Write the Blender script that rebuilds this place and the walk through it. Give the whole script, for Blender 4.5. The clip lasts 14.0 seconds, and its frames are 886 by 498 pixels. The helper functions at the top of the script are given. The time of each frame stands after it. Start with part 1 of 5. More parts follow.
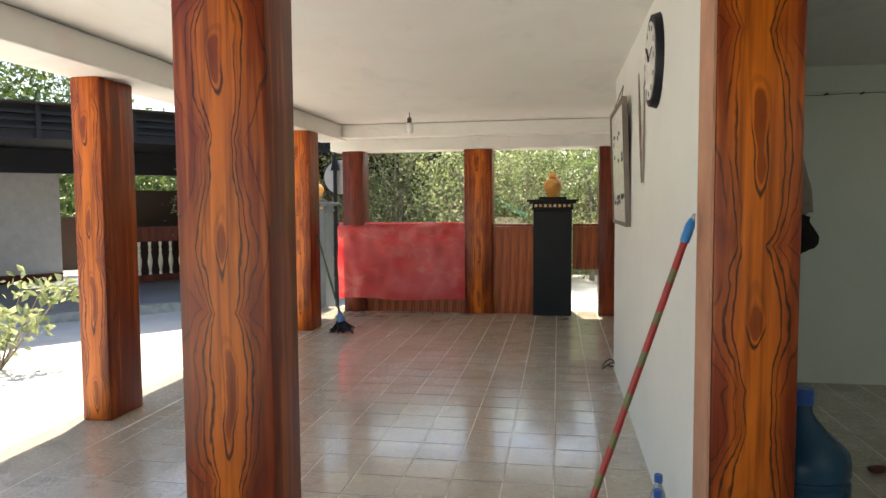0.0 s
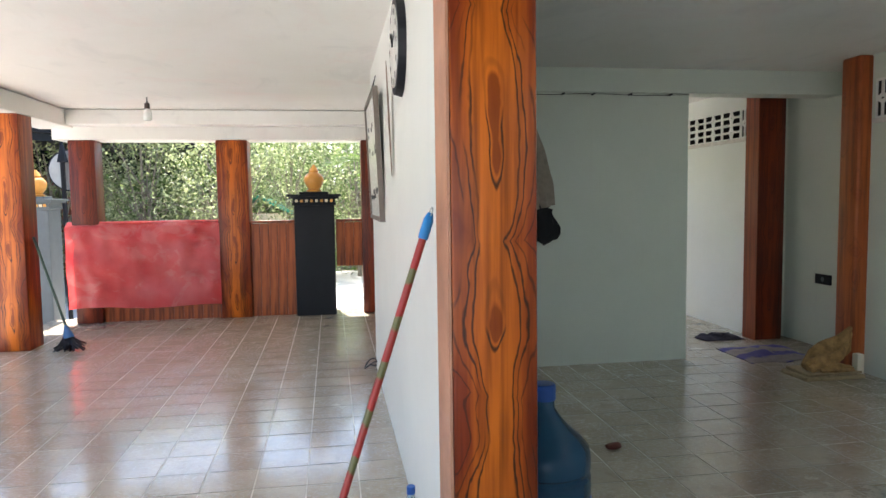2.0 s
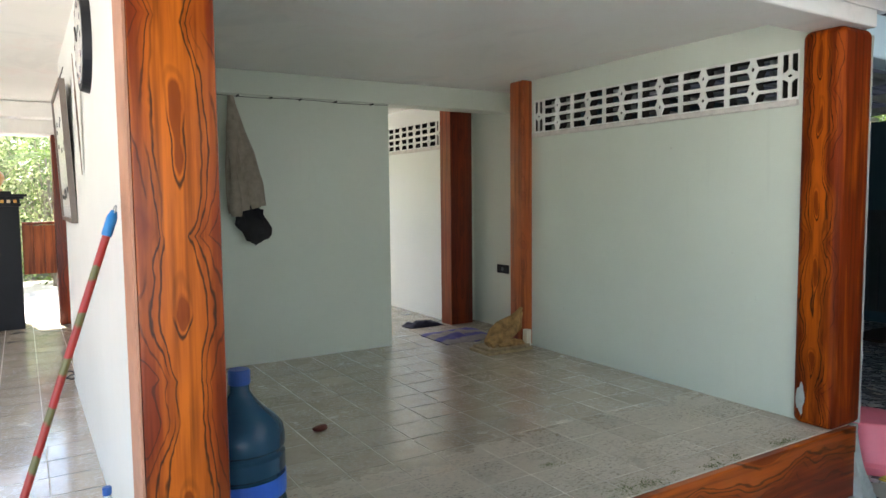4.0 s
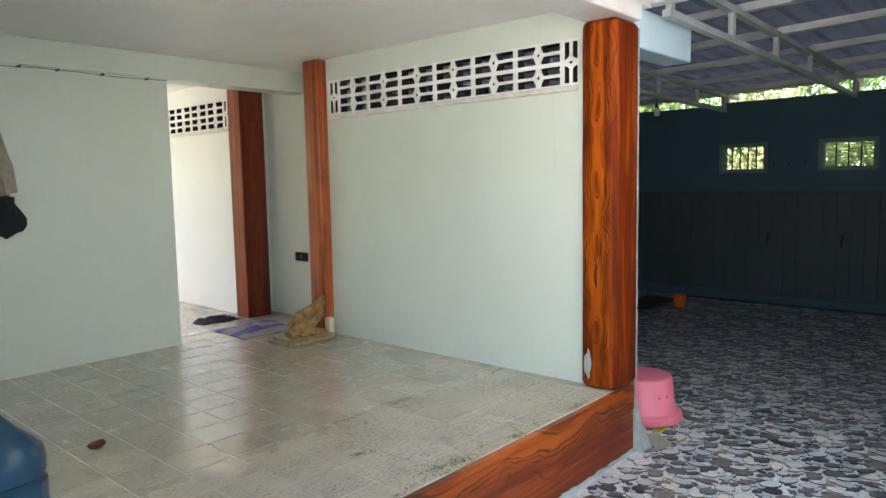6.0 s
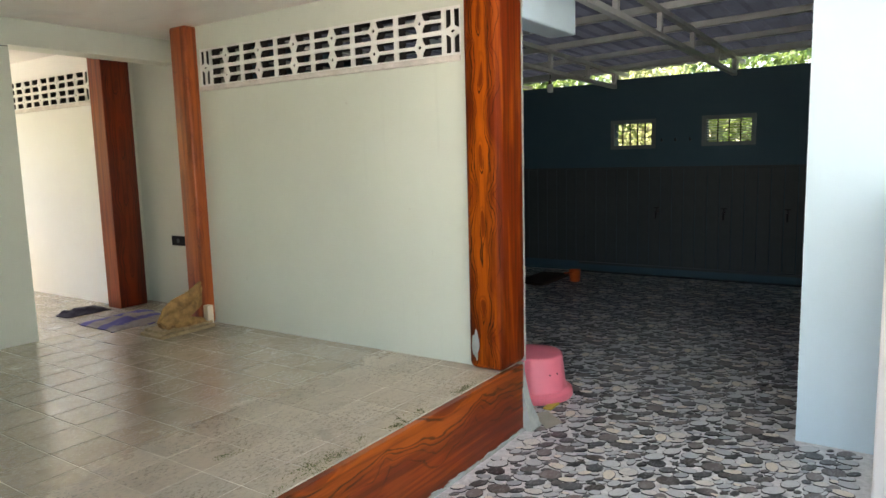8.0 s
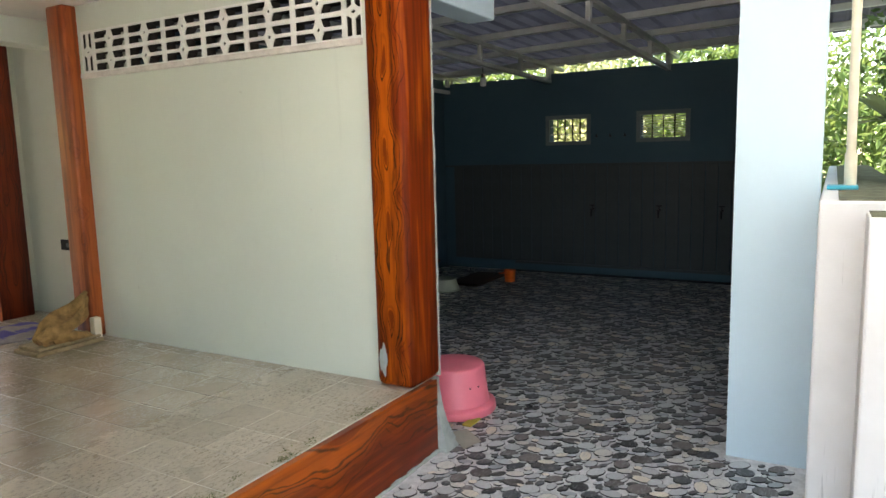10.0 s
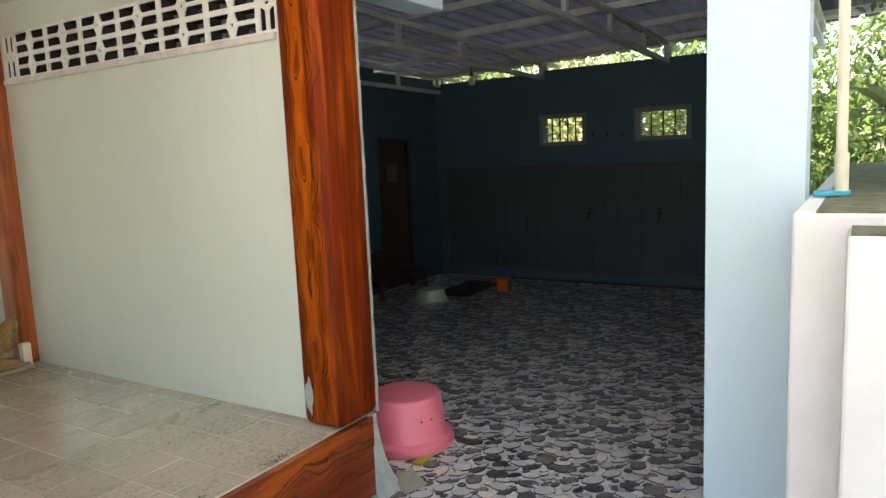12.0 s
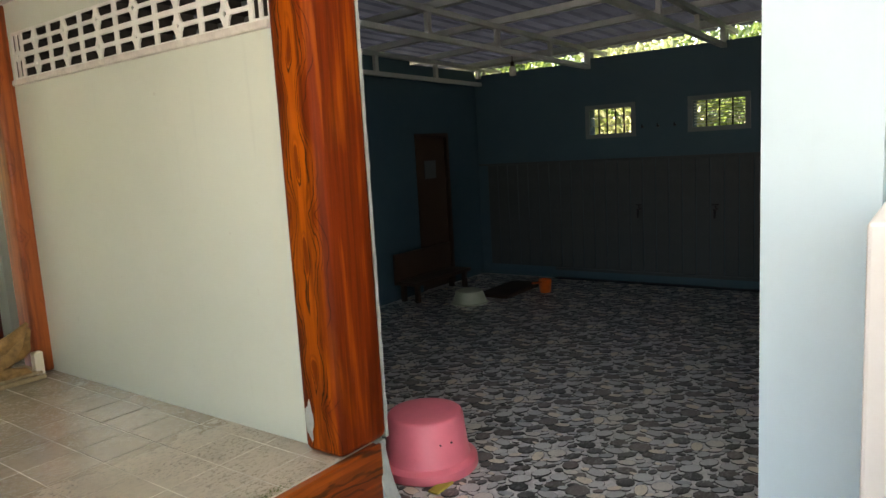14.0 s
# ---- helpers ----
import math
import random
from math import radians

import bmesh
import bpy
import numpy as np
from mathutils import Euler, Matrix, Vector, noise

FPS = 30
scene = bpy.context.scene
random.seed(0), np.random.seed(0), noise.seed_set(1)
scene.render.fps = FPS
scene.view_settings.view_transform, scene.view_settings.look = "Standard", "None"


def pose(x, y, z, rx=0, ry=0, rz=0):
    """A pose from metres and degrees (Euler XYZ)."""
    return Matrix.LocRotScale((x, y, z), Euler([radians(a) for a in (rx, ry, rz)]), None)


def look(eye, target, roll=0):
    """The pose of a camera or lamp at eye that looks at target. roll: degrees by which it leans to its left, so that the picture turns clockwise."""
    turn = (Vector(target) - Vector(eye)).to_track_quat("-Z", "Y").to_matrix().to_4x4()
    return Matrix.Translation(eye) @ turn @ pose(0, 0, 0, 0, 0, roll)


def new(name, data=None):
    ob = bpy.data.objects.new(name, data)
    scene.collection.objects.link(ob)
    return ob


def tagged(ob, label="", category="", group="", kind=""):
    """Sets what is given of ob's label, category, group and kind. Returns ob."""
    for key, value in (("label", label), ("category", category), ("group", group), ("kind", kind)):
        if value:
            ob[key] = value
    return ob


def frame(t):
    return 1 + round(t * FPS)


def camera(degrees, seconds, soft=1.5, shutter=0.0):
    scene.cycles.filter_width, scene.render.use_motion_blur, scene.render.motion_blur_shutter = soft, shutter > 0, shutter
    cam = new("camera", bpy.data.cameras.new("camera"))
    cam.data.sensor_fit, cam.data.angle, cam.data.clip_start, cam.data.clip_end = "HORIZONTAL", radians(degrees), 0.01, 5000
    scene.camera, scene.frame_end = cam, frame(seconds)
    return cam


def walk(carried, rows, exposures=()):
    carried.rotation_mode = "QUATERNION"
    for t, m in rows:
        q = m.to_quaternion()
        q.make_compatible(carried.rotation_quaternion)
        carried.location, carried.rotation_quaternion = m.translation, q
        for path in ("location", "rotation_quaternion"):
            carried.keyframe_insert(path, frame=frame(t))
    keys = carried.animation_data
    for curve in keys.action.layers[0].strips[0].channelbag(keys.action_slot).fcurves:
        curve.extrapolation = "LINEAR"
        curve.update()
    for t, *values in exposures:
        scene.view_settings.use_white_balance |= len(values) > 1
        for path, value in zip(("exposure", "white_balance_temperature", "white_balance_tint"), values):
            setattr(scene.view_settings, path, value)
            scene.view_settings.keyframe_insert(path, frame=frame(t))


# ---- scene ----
PATH = [
    (0, (-0.403, -2.029, 1.332), (-0.734, -0.061, 1.203), -0.4),
    (0.5, (-0.365, -1.961, 1.332), (-0.572, 0.023, 1.197), -0.5),
    (1, (-0.352, -1.948, 1.334), (-0.411, 0.046, 1.195), -0.6),
    (1.5, (-0.307, -1.831, 1.328), (-0.188, 0.16, 1.184), -0.6),
    (2, (-0.273, -1.742, 1.326), (0.044, 0.227, 1.177), -0.8),
    (2.5, (-0.259, -1.771, 1.325), (0.265, 0.153, 1.171), -0.9),
    (3, (-0.249, -1.831, 1.324), (0.498, 0.018, 1.17), -0.7),
    (3.5, (-0.235, -1.893, 1.316), (0.691, -0.127, 1.163), -0.8),
    (4, (-0.231, -2.02, 1.315), (0.809, -0.326, 1.163), -0.6),
    (4.2, (-0.236, -1.99, 1.313), (0.887, -0.321, 1.154), -1.0),
    (6.3, (-0.132, -1.896, 1.27), (1.382, -0.604, 1.066), -1.0),
    (6.5, (-0.115, -1.903, 1.278), (1.414, -0.63, 1.065), -1.0),
    (7, (-0.042, -1.867, 1.264), (1.538, -0.661, 1.034), -1.2),
    (7.5, (0.033, -1.869, 1.254), (1.649, -0.717, 1.008), -1.4),
    (8, (0.103, -1.886, 1.247), (1.748, -0.778, 0.988), -1.5),
    (8.5, (0.201, -1.882, 1.242), (1.882, -0.832, 0.971), -1.5),
    (9, (0.309, -1.866, 1.235), (2.02, -0.868, 0.955), -1.5),
    (9.2, (0.351, -1.861, 1.227), (2.071, -0.88, 0.953), -1.4),
    (11.5, (1.028, -1.993, 1.247), (2.739, -0.993, 0.981), -2.1),
    (12, (1.174, -2.033, 1.248), (2.86, -0.992, 0.981), -2.5),
    (12.5, (1.292, -2.008, 1.24), (2.965, -0.944, 0.975), -2.6),
    (13, (1.386, -1.983, 1.26), (3.04, -0.894, 0.983), -2.7),
    (13.5, (1.483, -1.962, 1.266), (3.114, -0.84, 0.983), -2.8),
    (14, (1.58, -1.992, 1.26), (3.176, -0.819, 0.982), -3.3),
]
cam = camera(65.7, 14.0)
EXPOSURES = [(0.0, 1.46, 7500, 10), (0.5, 1.42, 7500, 10), (1.0, 1.85, 7200, 11), (1.5, 1.95, 6900, 11), (2.0, 2.12, 6500, 12), (3.0, 2.4, 6500, 12), (4.2, 2.7, 6700, 12), (6.5, 3.32, 6800, 15), (7.0, 3.12, 7700, 16), (9.0, 3.08, 7600, 17), (12.0, 3.03, 7700, 18), (14.0, 3.02, 8300, 19)]
walk(cam, [(t, look(eye, target, roll)) for t, eye, target, roll in PATH], EXPOSURES)

# ---- world, sun ----
SUN_EL, SUN_AZ = radians(58), radians(-12)   # azimuth from +y towards +x
world = bpy.data.worlds.new("world")
scene.world = world
world.use_nodes = True
wn = world.node_tree.nodes
sky = wn.new("ShaderNodeTexSky")
sky.sky_type, sky.sun_disc, sky.sun_elevation, sky.sun_rotation = "NISHITA", False, SUN_EL, SUN_AZ
world.node_tree.links.new(sky.outputs[0], wn["Background"].inputs[0])
wn["Background"].inputs[1].default_value = 0.13
sun = new("sun", bpy.data.lights.new("sun", "SUN"))
sun.data.energy, sun.data.angle, sun.data.color = 5.0, radians(0.5), (1.0, 0.95, 0.87)
sun_dir = Vector((math.sin(SUN_AZ) * math.cos(SUN_EL), math.cos(SUN_AZ) * math.cos(SUN_EL), math.sin(SUN_EL)))
sun.matrix_world = look(sun_dir * 30, (0, 0, 0))


# ---- materials ----
class Nodes:
    """A small builder of node materials."""
    def __init__(self, name, rough=0.6, metal=0.0, spec=0.5):
        self.m = bpy.data.materials.new(name)
        self.m.use_nodes = True
        self.t = self.m.node_tree
        self.b = self.t.nodes["Principled BSDF"]
        self.b.inputs["Roughness"].default_value = rough
        self.b.inputs["Metallic"].default_value = metal
        self.b.inputs["Specular IOR Level"].default_value = spec

    def add(self, kind, **ins):
        n = self.t.nodes.new("ShaderNode" + kind)
        for k, v in ins.items():
            self.put(n, k, v)
        return n

    def put(self, n, k, v):
        sock = n.inputs[int(k[1:])] if k[0] == "i" and k[1:].isdigit() else n.inputs[k]
        if isinstance(v, bpy.types.NodeSocket):
            self.t.links.new(v, sock)
        else:
            sock.default_value = v

    def math(self, op, a, b=0.0, c=0.0):
        n = self.t.nodes.new("ShaderNodeMath")
        n.operation = op
        for i, v in enumerate((a, b, c)):
            self.put(n, f"i{i}", v)
        return n.outputs[0]

    def coords(self, scale=(1, 1, 1)):
        n = self.add("Mapping", Scale=scale)
        self.t.links.new(self.add("TexCoord").outputs["Object"], n.inputs["Vector"])
        return n.outputs[0]

    def noise(self, scale, vec=None, detail=4.0, rough=0.6, dist=0.0):
        n = self.add("TexNoise", Scale=scale, Detail=detail, Roughness=rough, Distortion=dist)
        self.t.links.new(vec if vec else self.coords(), n.inputs["Vector"])
        return n.outputs["Fac"]

    def ramp(self, fac, *stops):
        n = self.t.nodes.new("ShaderNodeValToRGB")
        e = n.color_ramp.elements
        while len(e) < len(stops):
            e.new(0.5)
        for el, (p, c) in zip(e, stops):
            el.position, el.color = p, (c, c, c, 1) if isinstance(c, (int, float)) else (*c, 1)
        self.t.links.new(fac, n.inputs[0])
        return n.outputs[0]

    def mix(self, fac, a, b, how="MIX"):
        n = self.t.nodes.new("ShaderNodeMix")
        n.data_type, n.blend_type = "RGBA", how
        for i, v in ((0, fac), (6, a), (7, b)):
            if isinstance(v, bpy.types.NodeSocket):
                self.t.links.new(v, n.inputs[i])
            else:
                n.inputs[i].default_value = v if i == 0 else (*v, 1)
        return n.outputs[2]

    def bump(self, height, strength=0.2, dist=0.01):
        n = self.add("Bump", Strength=strength, Distance=dist)
        self.t.links.new(height, n.inputs["Height"])
        self.t.links.new(n.outputs[0], self.b.inputs["Normal"])

    def done(self, color, rough=None):
        self.put(self.b, "Base Color", color if isinstance(color, bpy.types.NodeSocket) else (*color, 1))
        if rough is not None:
            self.put(self.b, "Roughness", rough)
        return self.m


def plain(name, color, rough=0.6, metal=0.0, vary=0.12, scale=9.0, bump=0.06, spec=0.5):
    """A paint, plastic or cloth with faint blotches and fine relief."""
    n = Nodes(name, rough, metal, spec)
    big, fine = n.noise(scale), n.noise(scale * 14, detail=2)
    dark = tuple(c * (1 - vary) for c in color)
    light = tuple(min(1, c * (1 + vary * 0.5)) for c in color)
    col = n.mix(n.ramp(big, (0.3, 0.0), (0.7, 1.0)), dark, light)
    n.bump(fine, bump, 0.003)
    return n.done(col, n.math("MULTIPLY_ADD", fine, 0.14, rough - 0.07))


def wall_paint(name, color, rough=0.34, marks=0.12):
    """Brushed gloss emulsion: cloudy, with faint drips and trowel marks."""
    n = Nodes(name, rough)
    cloud = n.noise(1.3, detail=6)
    drip = n.noise(3.0, n.coords((6, 6, 0.35)), detail=3)
    trowel = n.noise(5.0, detail=3, dist=0.6)
    fine = n.noise(90.0, detail=2)
    col = n.mix(n.ramp(cloud, (0.35, 0.0), (0.7, 1.0)), tuple(c * 0.94 for c in color), color)
    col = n.mix(n.math("MULTIPLY", n.ramp(drip, (0.62, 0.0), (0.8, 1.0)), marks * 0.8), col, tuple(c * 0.72 for c in color))
    spots = n.ramp(n.noise(14.0, detail=3), (0.72, 0.0), (0.78, 1.0))
    col = n.mix(n.math("MULTIPLY", spots, marks), col, (0.35, 0.31, 0.25))
    n.bump(n.math("ADD", n.math("MULTIPLY", trowel, 1.0), n.math("MULTIPLY", fine, 0.12)), 0.22 if marks else 0.08, 0.010)
    return n.done(col, n.math("MULTIPLY_ADD", trowel, 0.25, rough - 0.1))


def faux_wood(name, along="Z", period=0.56, core=0.062, tall=0.095, light=(0.59, 0.140, 0.009), mid=(0.20, 0.023, 0.002), shift=0.0, rough=0.3, lines=1.0, mixing=(1.0, 0.85, 0.0), streaks=0.55):
    """Varnished hand-painted wood grain: a column of long eyes between pinched, broken dark lines."""
    n = Nodes(name, rough, spec=0.35)
    upright = along == "Z"
    sep = n.add("SeparateXYZ")
    n.t.links.new(n.coords(), sep.inputs[0])
    x, y, z = sep.outputs

    def grain(scale, stretch, detail=3.0, dist=0.0):
        return n.noise(scale, n.coords((1, 1, stretch) if upright else (stretch, stretch, 1)), detail=detail, dist=dist)
    if upright:
        across, run = n.math("ADD", n.math("MULTIPLY", x, mixing[0]), n.math("MULTIPLY_ADD", y, mixing[1], mixing[2])), z
    else:
        across, run = z, n.math("ADD", x, y)
    rnd = n.add("ObjectInfo").outputs["Random"]
    across = n.math("ADD", across, n.math("MULTIPLY_ADD", grain(3.2, 0.6, 2), 0.12, -0.06))
    across = n.math("ADD", across, n.math("MULTIPLY_ADD", grain(26.0, 0.35, 2), 0.016, -0.008))
    run2 = n.math("ADD", n.math("ADD", run, n.math("MULTIPLY", rnd, 3.0)), n.math("MULTIPLY_ADD", n.noise(1.7, detail=2), 0.9, shift))
    cell = n.math("DIVIDE", run2, period)
    saw = n.math("SUBTRACT", n.math("FRACT", cell), 0.5)
    swell = n.math("ABSOLUTE", n.math("COSINE", n.math("MULTIPLY", saw, 3.1416)))
    half = n.math("MULTIPLY_ADD", swell, core * 0.5, core * 0.5)
    q = n.math("DIVIDE", n.math("ABSOLUTE", across), half)
    q = n.math("ADD", q, n.math("MULTIPLY_ADD", grain(15.0, 0.22, 3), 0.8, -0.4))
    v = n.math("DIVIDE", n.math("MULTIPLY", saw, period), tall)
    a = n.math("DIVIDE", across, n.math("MULTIPLY_ADD", v, 0.004, core * 0.28))
    eye_r = n.math("SQRT", n.math("ADD", n.math("MULTIPLY", a, a), n.math("MULTIPLY", v, v)))
    gate = n.ramp(grain(6.5, 0.28, 2), (0.36, 0.0), (0.46, 1.0))
    gate_b = n.ramp(grain(9.0, 0.25, 2, 0.3), (0.40, 0.0), (0.49, 1.0))
    streak = grain(34.0, 0.05, 5)
    patch = grain(4.5, 0.22, 3)
    band = grain(19.0, 0.05, 3)

    def line(val, at, w):
        return n.ramp(n.math("MULTIPLY", n.math("ABSOLUTE", n.math("SUBTRACT", val, at)), 1.0 / w), (0.0, 1.0), (0.4, 0.85), (1.0, 0.0))
    body = n.mix(n.ramp(n.math("MULTIPLY", q, 0.25), (0.0, 0.0), (0.25, 0.08), (0.31, 0.40), (0.46, 0.72), (0.66, 0.95)), tuple(min(1, c * 1.08) for c in light), mid)
    body = n.mix(n.math("MULTIPLY", n.ramp(patch, (0.44, 0.0), (0.66, 1.0)), 0.7), body, mid)
    body = n.mix(n.math("MULTIPLY", n.ramp(patch, (0.30, 1.0), (0.42, 0.0)), 0.5), body, light)
    body = n.mix(n.math("MULTIPLY", n.ramp(streak, (0.44, 0.0), (0.66, 1.0)), 0.5), body, tuple(c * 0.5 for c in mid))
    body = n.mix(n.math("MULTIPLY", n.ramp(band, (0.50, 0.0), (0.60, 1.0)), streaks * 0.85), body, tuple(c * 0.30 for c in mid))
    body = n.mix(n.math("MULTIPLY", n.ramp(band, (0.37, 1.0), (0.45, 0.0)), streaks * 0.8), body, light)
    eye = n.ramp(n.math("MULTIPLY", eye_r, 0.5), (0.0, 0.9), (0.44, 0.8), (0.52, 0.0))
    body = n.mix(n.math("MULTIPLY", eye, 0.9 * lines), body, tuple(c * 0.75 for c in mid))
    below = n.ramp(n.math("MULTIPLY_ADD", v, -0.25, 0.5), (0.45, 0.25), (0.62, 1.0))
    rim = n.math("MULTIPLY", line(eye_r, 1.35, 0.22), below)
    ink = n.math("MAXIMUM", rim, n.math("MAXIMUM", n.math("MULTIPLY", line(q, 1.05, 0.09), n.math("MULTIPLY_ADD", gate_b, 0.5, 0.5)),
                                     n.math("MAXIMUM", n.math("MULTIPLY", gate, line(q, 1.40, 0.075)), n.math("MULTIPLY", n.math("MULTIPLY", gate_b, 0.7), n.math("MAXIMUM", line(q, 1.85, 0.07), line(q, 2.6, 0.09))))))
    body = n.mix(n.math("MULTIPLY", ink, 0.93 * lines), body, (0.016, 0.004, 0.002))
    chips = n.ramp(n.noise(38.0, detail=2), (0.79, 0.0), (0.82, 1.0))
    body = n.mix(n.math("MULTIPLY", chips, 0.6), body, (0.5, 0.42, 0.33))
    n.bump(n.math("ADD", streak, n.math("MULTIPLY", n.noise(6.0), 1.5)), 0.12, 0.006)
    return n.done(body, n.math("MULTIPLY_ADD", patch, 0.25, rough - 0.06))


def tile_stone(name):
    """Worn grey-tan travertine-like cement tile with dark drawn-out pits, polished by feet."""
    n = Nodes(name, 0.25, spec=1.0)
    n.b.inputs["Coat Weight"].default_value, n.b.inputs["Coat Roughness"].default_value = 0.45, 0.10
    rnd = n.add("ObjectInfo").outputs["Random"]
    place = n.add("NewGeometry").outputs["Position"]
    drawn = n.add("Mapping", Scale=(0.7, 1.0, 1.0))
    n.t.links.new(place, drawn.inputs["Vector"])
    cloud = n.noise(1.6, place, detail=6)
    mott = n.noise(24.0, drawn.outputs[0], detail=6, rough=0.7)
    pits = n.noise(62.0, drawn.outputs[0], detail=4, rough=0.75)
    patch = n.noise(2.6, place, detail=5)
    base = n.mix(rnd, (0.39, 0.335, 0.25), (0.55, 0.485, 0.38))
    base = n.mix(n.ramp(rnd, (0.88, 0.0), (0.93, 0.5)), base, (0.27, 0.245, 0.19))
    base = n.mix(n.math("MULTIPLY", n.ramp(cloud, (0.3, 0.0), (0.72, 1.0)), 0.7), base, (0.51, 0.445, 0.345))
    base = n.mix(n.math("MULTIPLY", n.ramp(mott, (0.5, 0.0), (0.68, 1.0)), 0.35), base, (0.22, 0.195, 0.155))
    dirt = n.math("MULTIPLY", n.ramp(pits, (0.53, 0.0), (0.60, 1.0)), n.ramp(patch, (0.40, 0.12), (0.56, 1.0)))
    base = n.mix(n.math("MULTIPLY", dirt, 0.6), base, (0.09, 0.08, 0.06))
    smear = n.noise(5.5, place, detail=6, rough=0.65, dist=0.8)
    base = n.mix(n.math("MULTIPLY", n.ramp(smear, (0.54, 0.0), (0.68, 1.0)), 0.4), base, (0.24, 0.21, 0.16))
    sep = n.add("SeparateXYZ")
    n.t.links.new(place, sep.inputs[0])
    weathered = n.ramp(n.math("ADD", sep.outputs[1], n.math("MULTIPLY_ADD", cloud, 0.5, -0.25)), (0.35, 1.0), (1.0, 0.0))
    n.t.links.new(n.math("MULTIPLY_ADD", weathered, -0.45, 0.45), n.b.inputs["Coat Weight"])
    n.bump(n.math("ADD", n.math("SUBTRACT", n.math("MULTIPLY", mott, 0.4), n.math("MULTIPLY", dirt, 0.5)), n.math("MULTIPLY", n.noise(4.5, place, detail=5), 2.0)), 0.12, 0.004)
    return n.done(base, n.math("ADD", n.math("ADD", n.math("MULTIPLY_ADD", n.noise(7.0, drawn.outputs[0], detail=5, rough=0.7), 0.34, n.math("MULTIPLY_ADD", patch, 0.2, -0.06)), n.math("MULTIPLY", dirt, 0.3)), n.math("MULTIPLY", weathered, 0.35)))


def pebble_print(name):
    """Glazed print of river pebbles; the tone of each comes with its mesh."""
    n = Nodes(name, 0.28)
    at = n.t.nodes.new("ShaderNodeAttribute")
    at.attribute_name = "tone"
    col = n.ramp(at.outputs["Fac"], (0.0, (0.030, 0.034, 0.038)), (0.11, (0.085, 0.09, 0.095)), (0.20, (0.52, 0.54, 0.55)), (0.42, (0.10, 0.085, 0.08)),
                 (0.52, (0.60, 0.62, 0.62)), (0.66, (0.17, 0.145, 0.135)), (0.72, (0.36, 0.40, 0.43)), (0.86, (0.72, 0.69, 0.63)), (0.94, (0.80, 0.72, 0.60)))
    n.t.nodes[-1].color_ramp.interpolation = "CONSTANT"
    vein = n.noise(9.0, n.coords((2.5, 7, 1)), detail=4, dist=1.2)
    col = n.mix(n.math("MULTIPLY", n.ramp(vein, (0.5, 0.0), (0.64, 1.0)), 0.4), col, (0.40, 0.40, 0.40))
    col = n.mix(n.math("MULTIPLY", n.noise(60.0, detail=2), 0.15), col, (0.08, 0.08, 0.085))
    return n.done(col, 0.28)


def leaf_mat(name, a, b, trans=0.5):
    n = Nodes(name, 0.45)
    rnd = n.add("NewGeometry").outputs["Random Per Island"]
    col = n.ramp(rnd, (0.0, a), (0.8, b), (1.0, tuple(min(1, c * 1.7) for c in b)))
    n.put(n.b, "Base Color", col)
    tr = n.add("BsdfTranslucent")
    n.t.links.new(n.mix(0.5, col, (0.26, 0.34, 0.10)), tr.inputs[0])
    ms = n.add("MixShader", Fac=trans)
    n.t.links.new(n.b.outputs[0], ms.inputs[1])
    n.t.links.new(tr.outputs[0], ms.inputs[2])
    n.t.links.new(ms.outputs[0], n.t.nodes["Material Output"].inputs[0])
    return n.m


M = {}
M["white"] = wall_paint("white_wall_paint", (0.82, 0.83, 0.78), 0.40)
M["mint"] = wall_paint("pale_mint_wall_paint", (0.66, 0.71, 0.61), 0.33, 0.22)
M["blue_white"] = wall_paint("pale_blue_wall_paint", (0.58, 0.745, 0.82), 0.5)
M["outer"] = wall_paint("old_white_masonry_paint", (0.75, 0.74, 0.74), 0.7)
dn = Nodes("drip_stains", 0.8)
drip = dn.ramp(dn.noise(1.0, dn.coords((34, 34, 1.6)), detail=5, rough=0.7), (0.63, 0.0), (0.70, 1.0))
drip = dn.math("MULTIPLY", drip, dn.ramp(dn.noise(2.0, detail=3), (0.42, 0.0), (0.60, 1.0)))
cloudy = dn.mix(dn.ramp(dn.noise(2.2, detail=6), (0.3, 0.0), (0.7, 1.0)), (0.74, 0.72, 0.69), (0.84, 0.83, 0.81))
dn.bump(dn.noise(8.0, detail=6), 0.3, 0.012)
M["stained"] = dn.done(dn.mix(dn.math("MULTIPLY", drip, 0.85), cloudy, (0.06, 0.05, 0.045)))
# Blue set very dark; part of the annex gloom is in this colour.
M["deep_blue"] = wall_paint("dimmed_blue_wall_paint", (0.032, 0.082, 0.112), 0.7)
cn = Nodes("ceiling_paint", 0.42)
cc = cn.mix(cn.ramp(cn.noise(0.8, detail=6, dist=0.5), (0.35, 0.0), (0.7, 1.0)), (0.80, 0.78, 0.73), (0.86, 0.84, 0.80))
cn.bump(cn.noise(5.0, detail=3), 0.08, 0.01)
cc = cn.mix(cn.math("MULTIPLY", cn.ramp(cn.noise(1.5, detail=4, dist=1.0), (0.52, 0.0), (0.66, 1.0)), 0.5), cc, (0.83, 0.74, 0.70))
cc = cn.mix(cn.math("MULTIPLY", cn.ramp(cn.noise(2.6, cn.coords((1, 0.4, 1)), detail=6, dist=1.5), (0.56, 0.0), (0.68, 1.0)), 0.35), cc, (0.66, 0.65, 0.62))
M["ceiling"] = cn.done(cc)
M["post"] = faux_wood("painted_wood_grain")
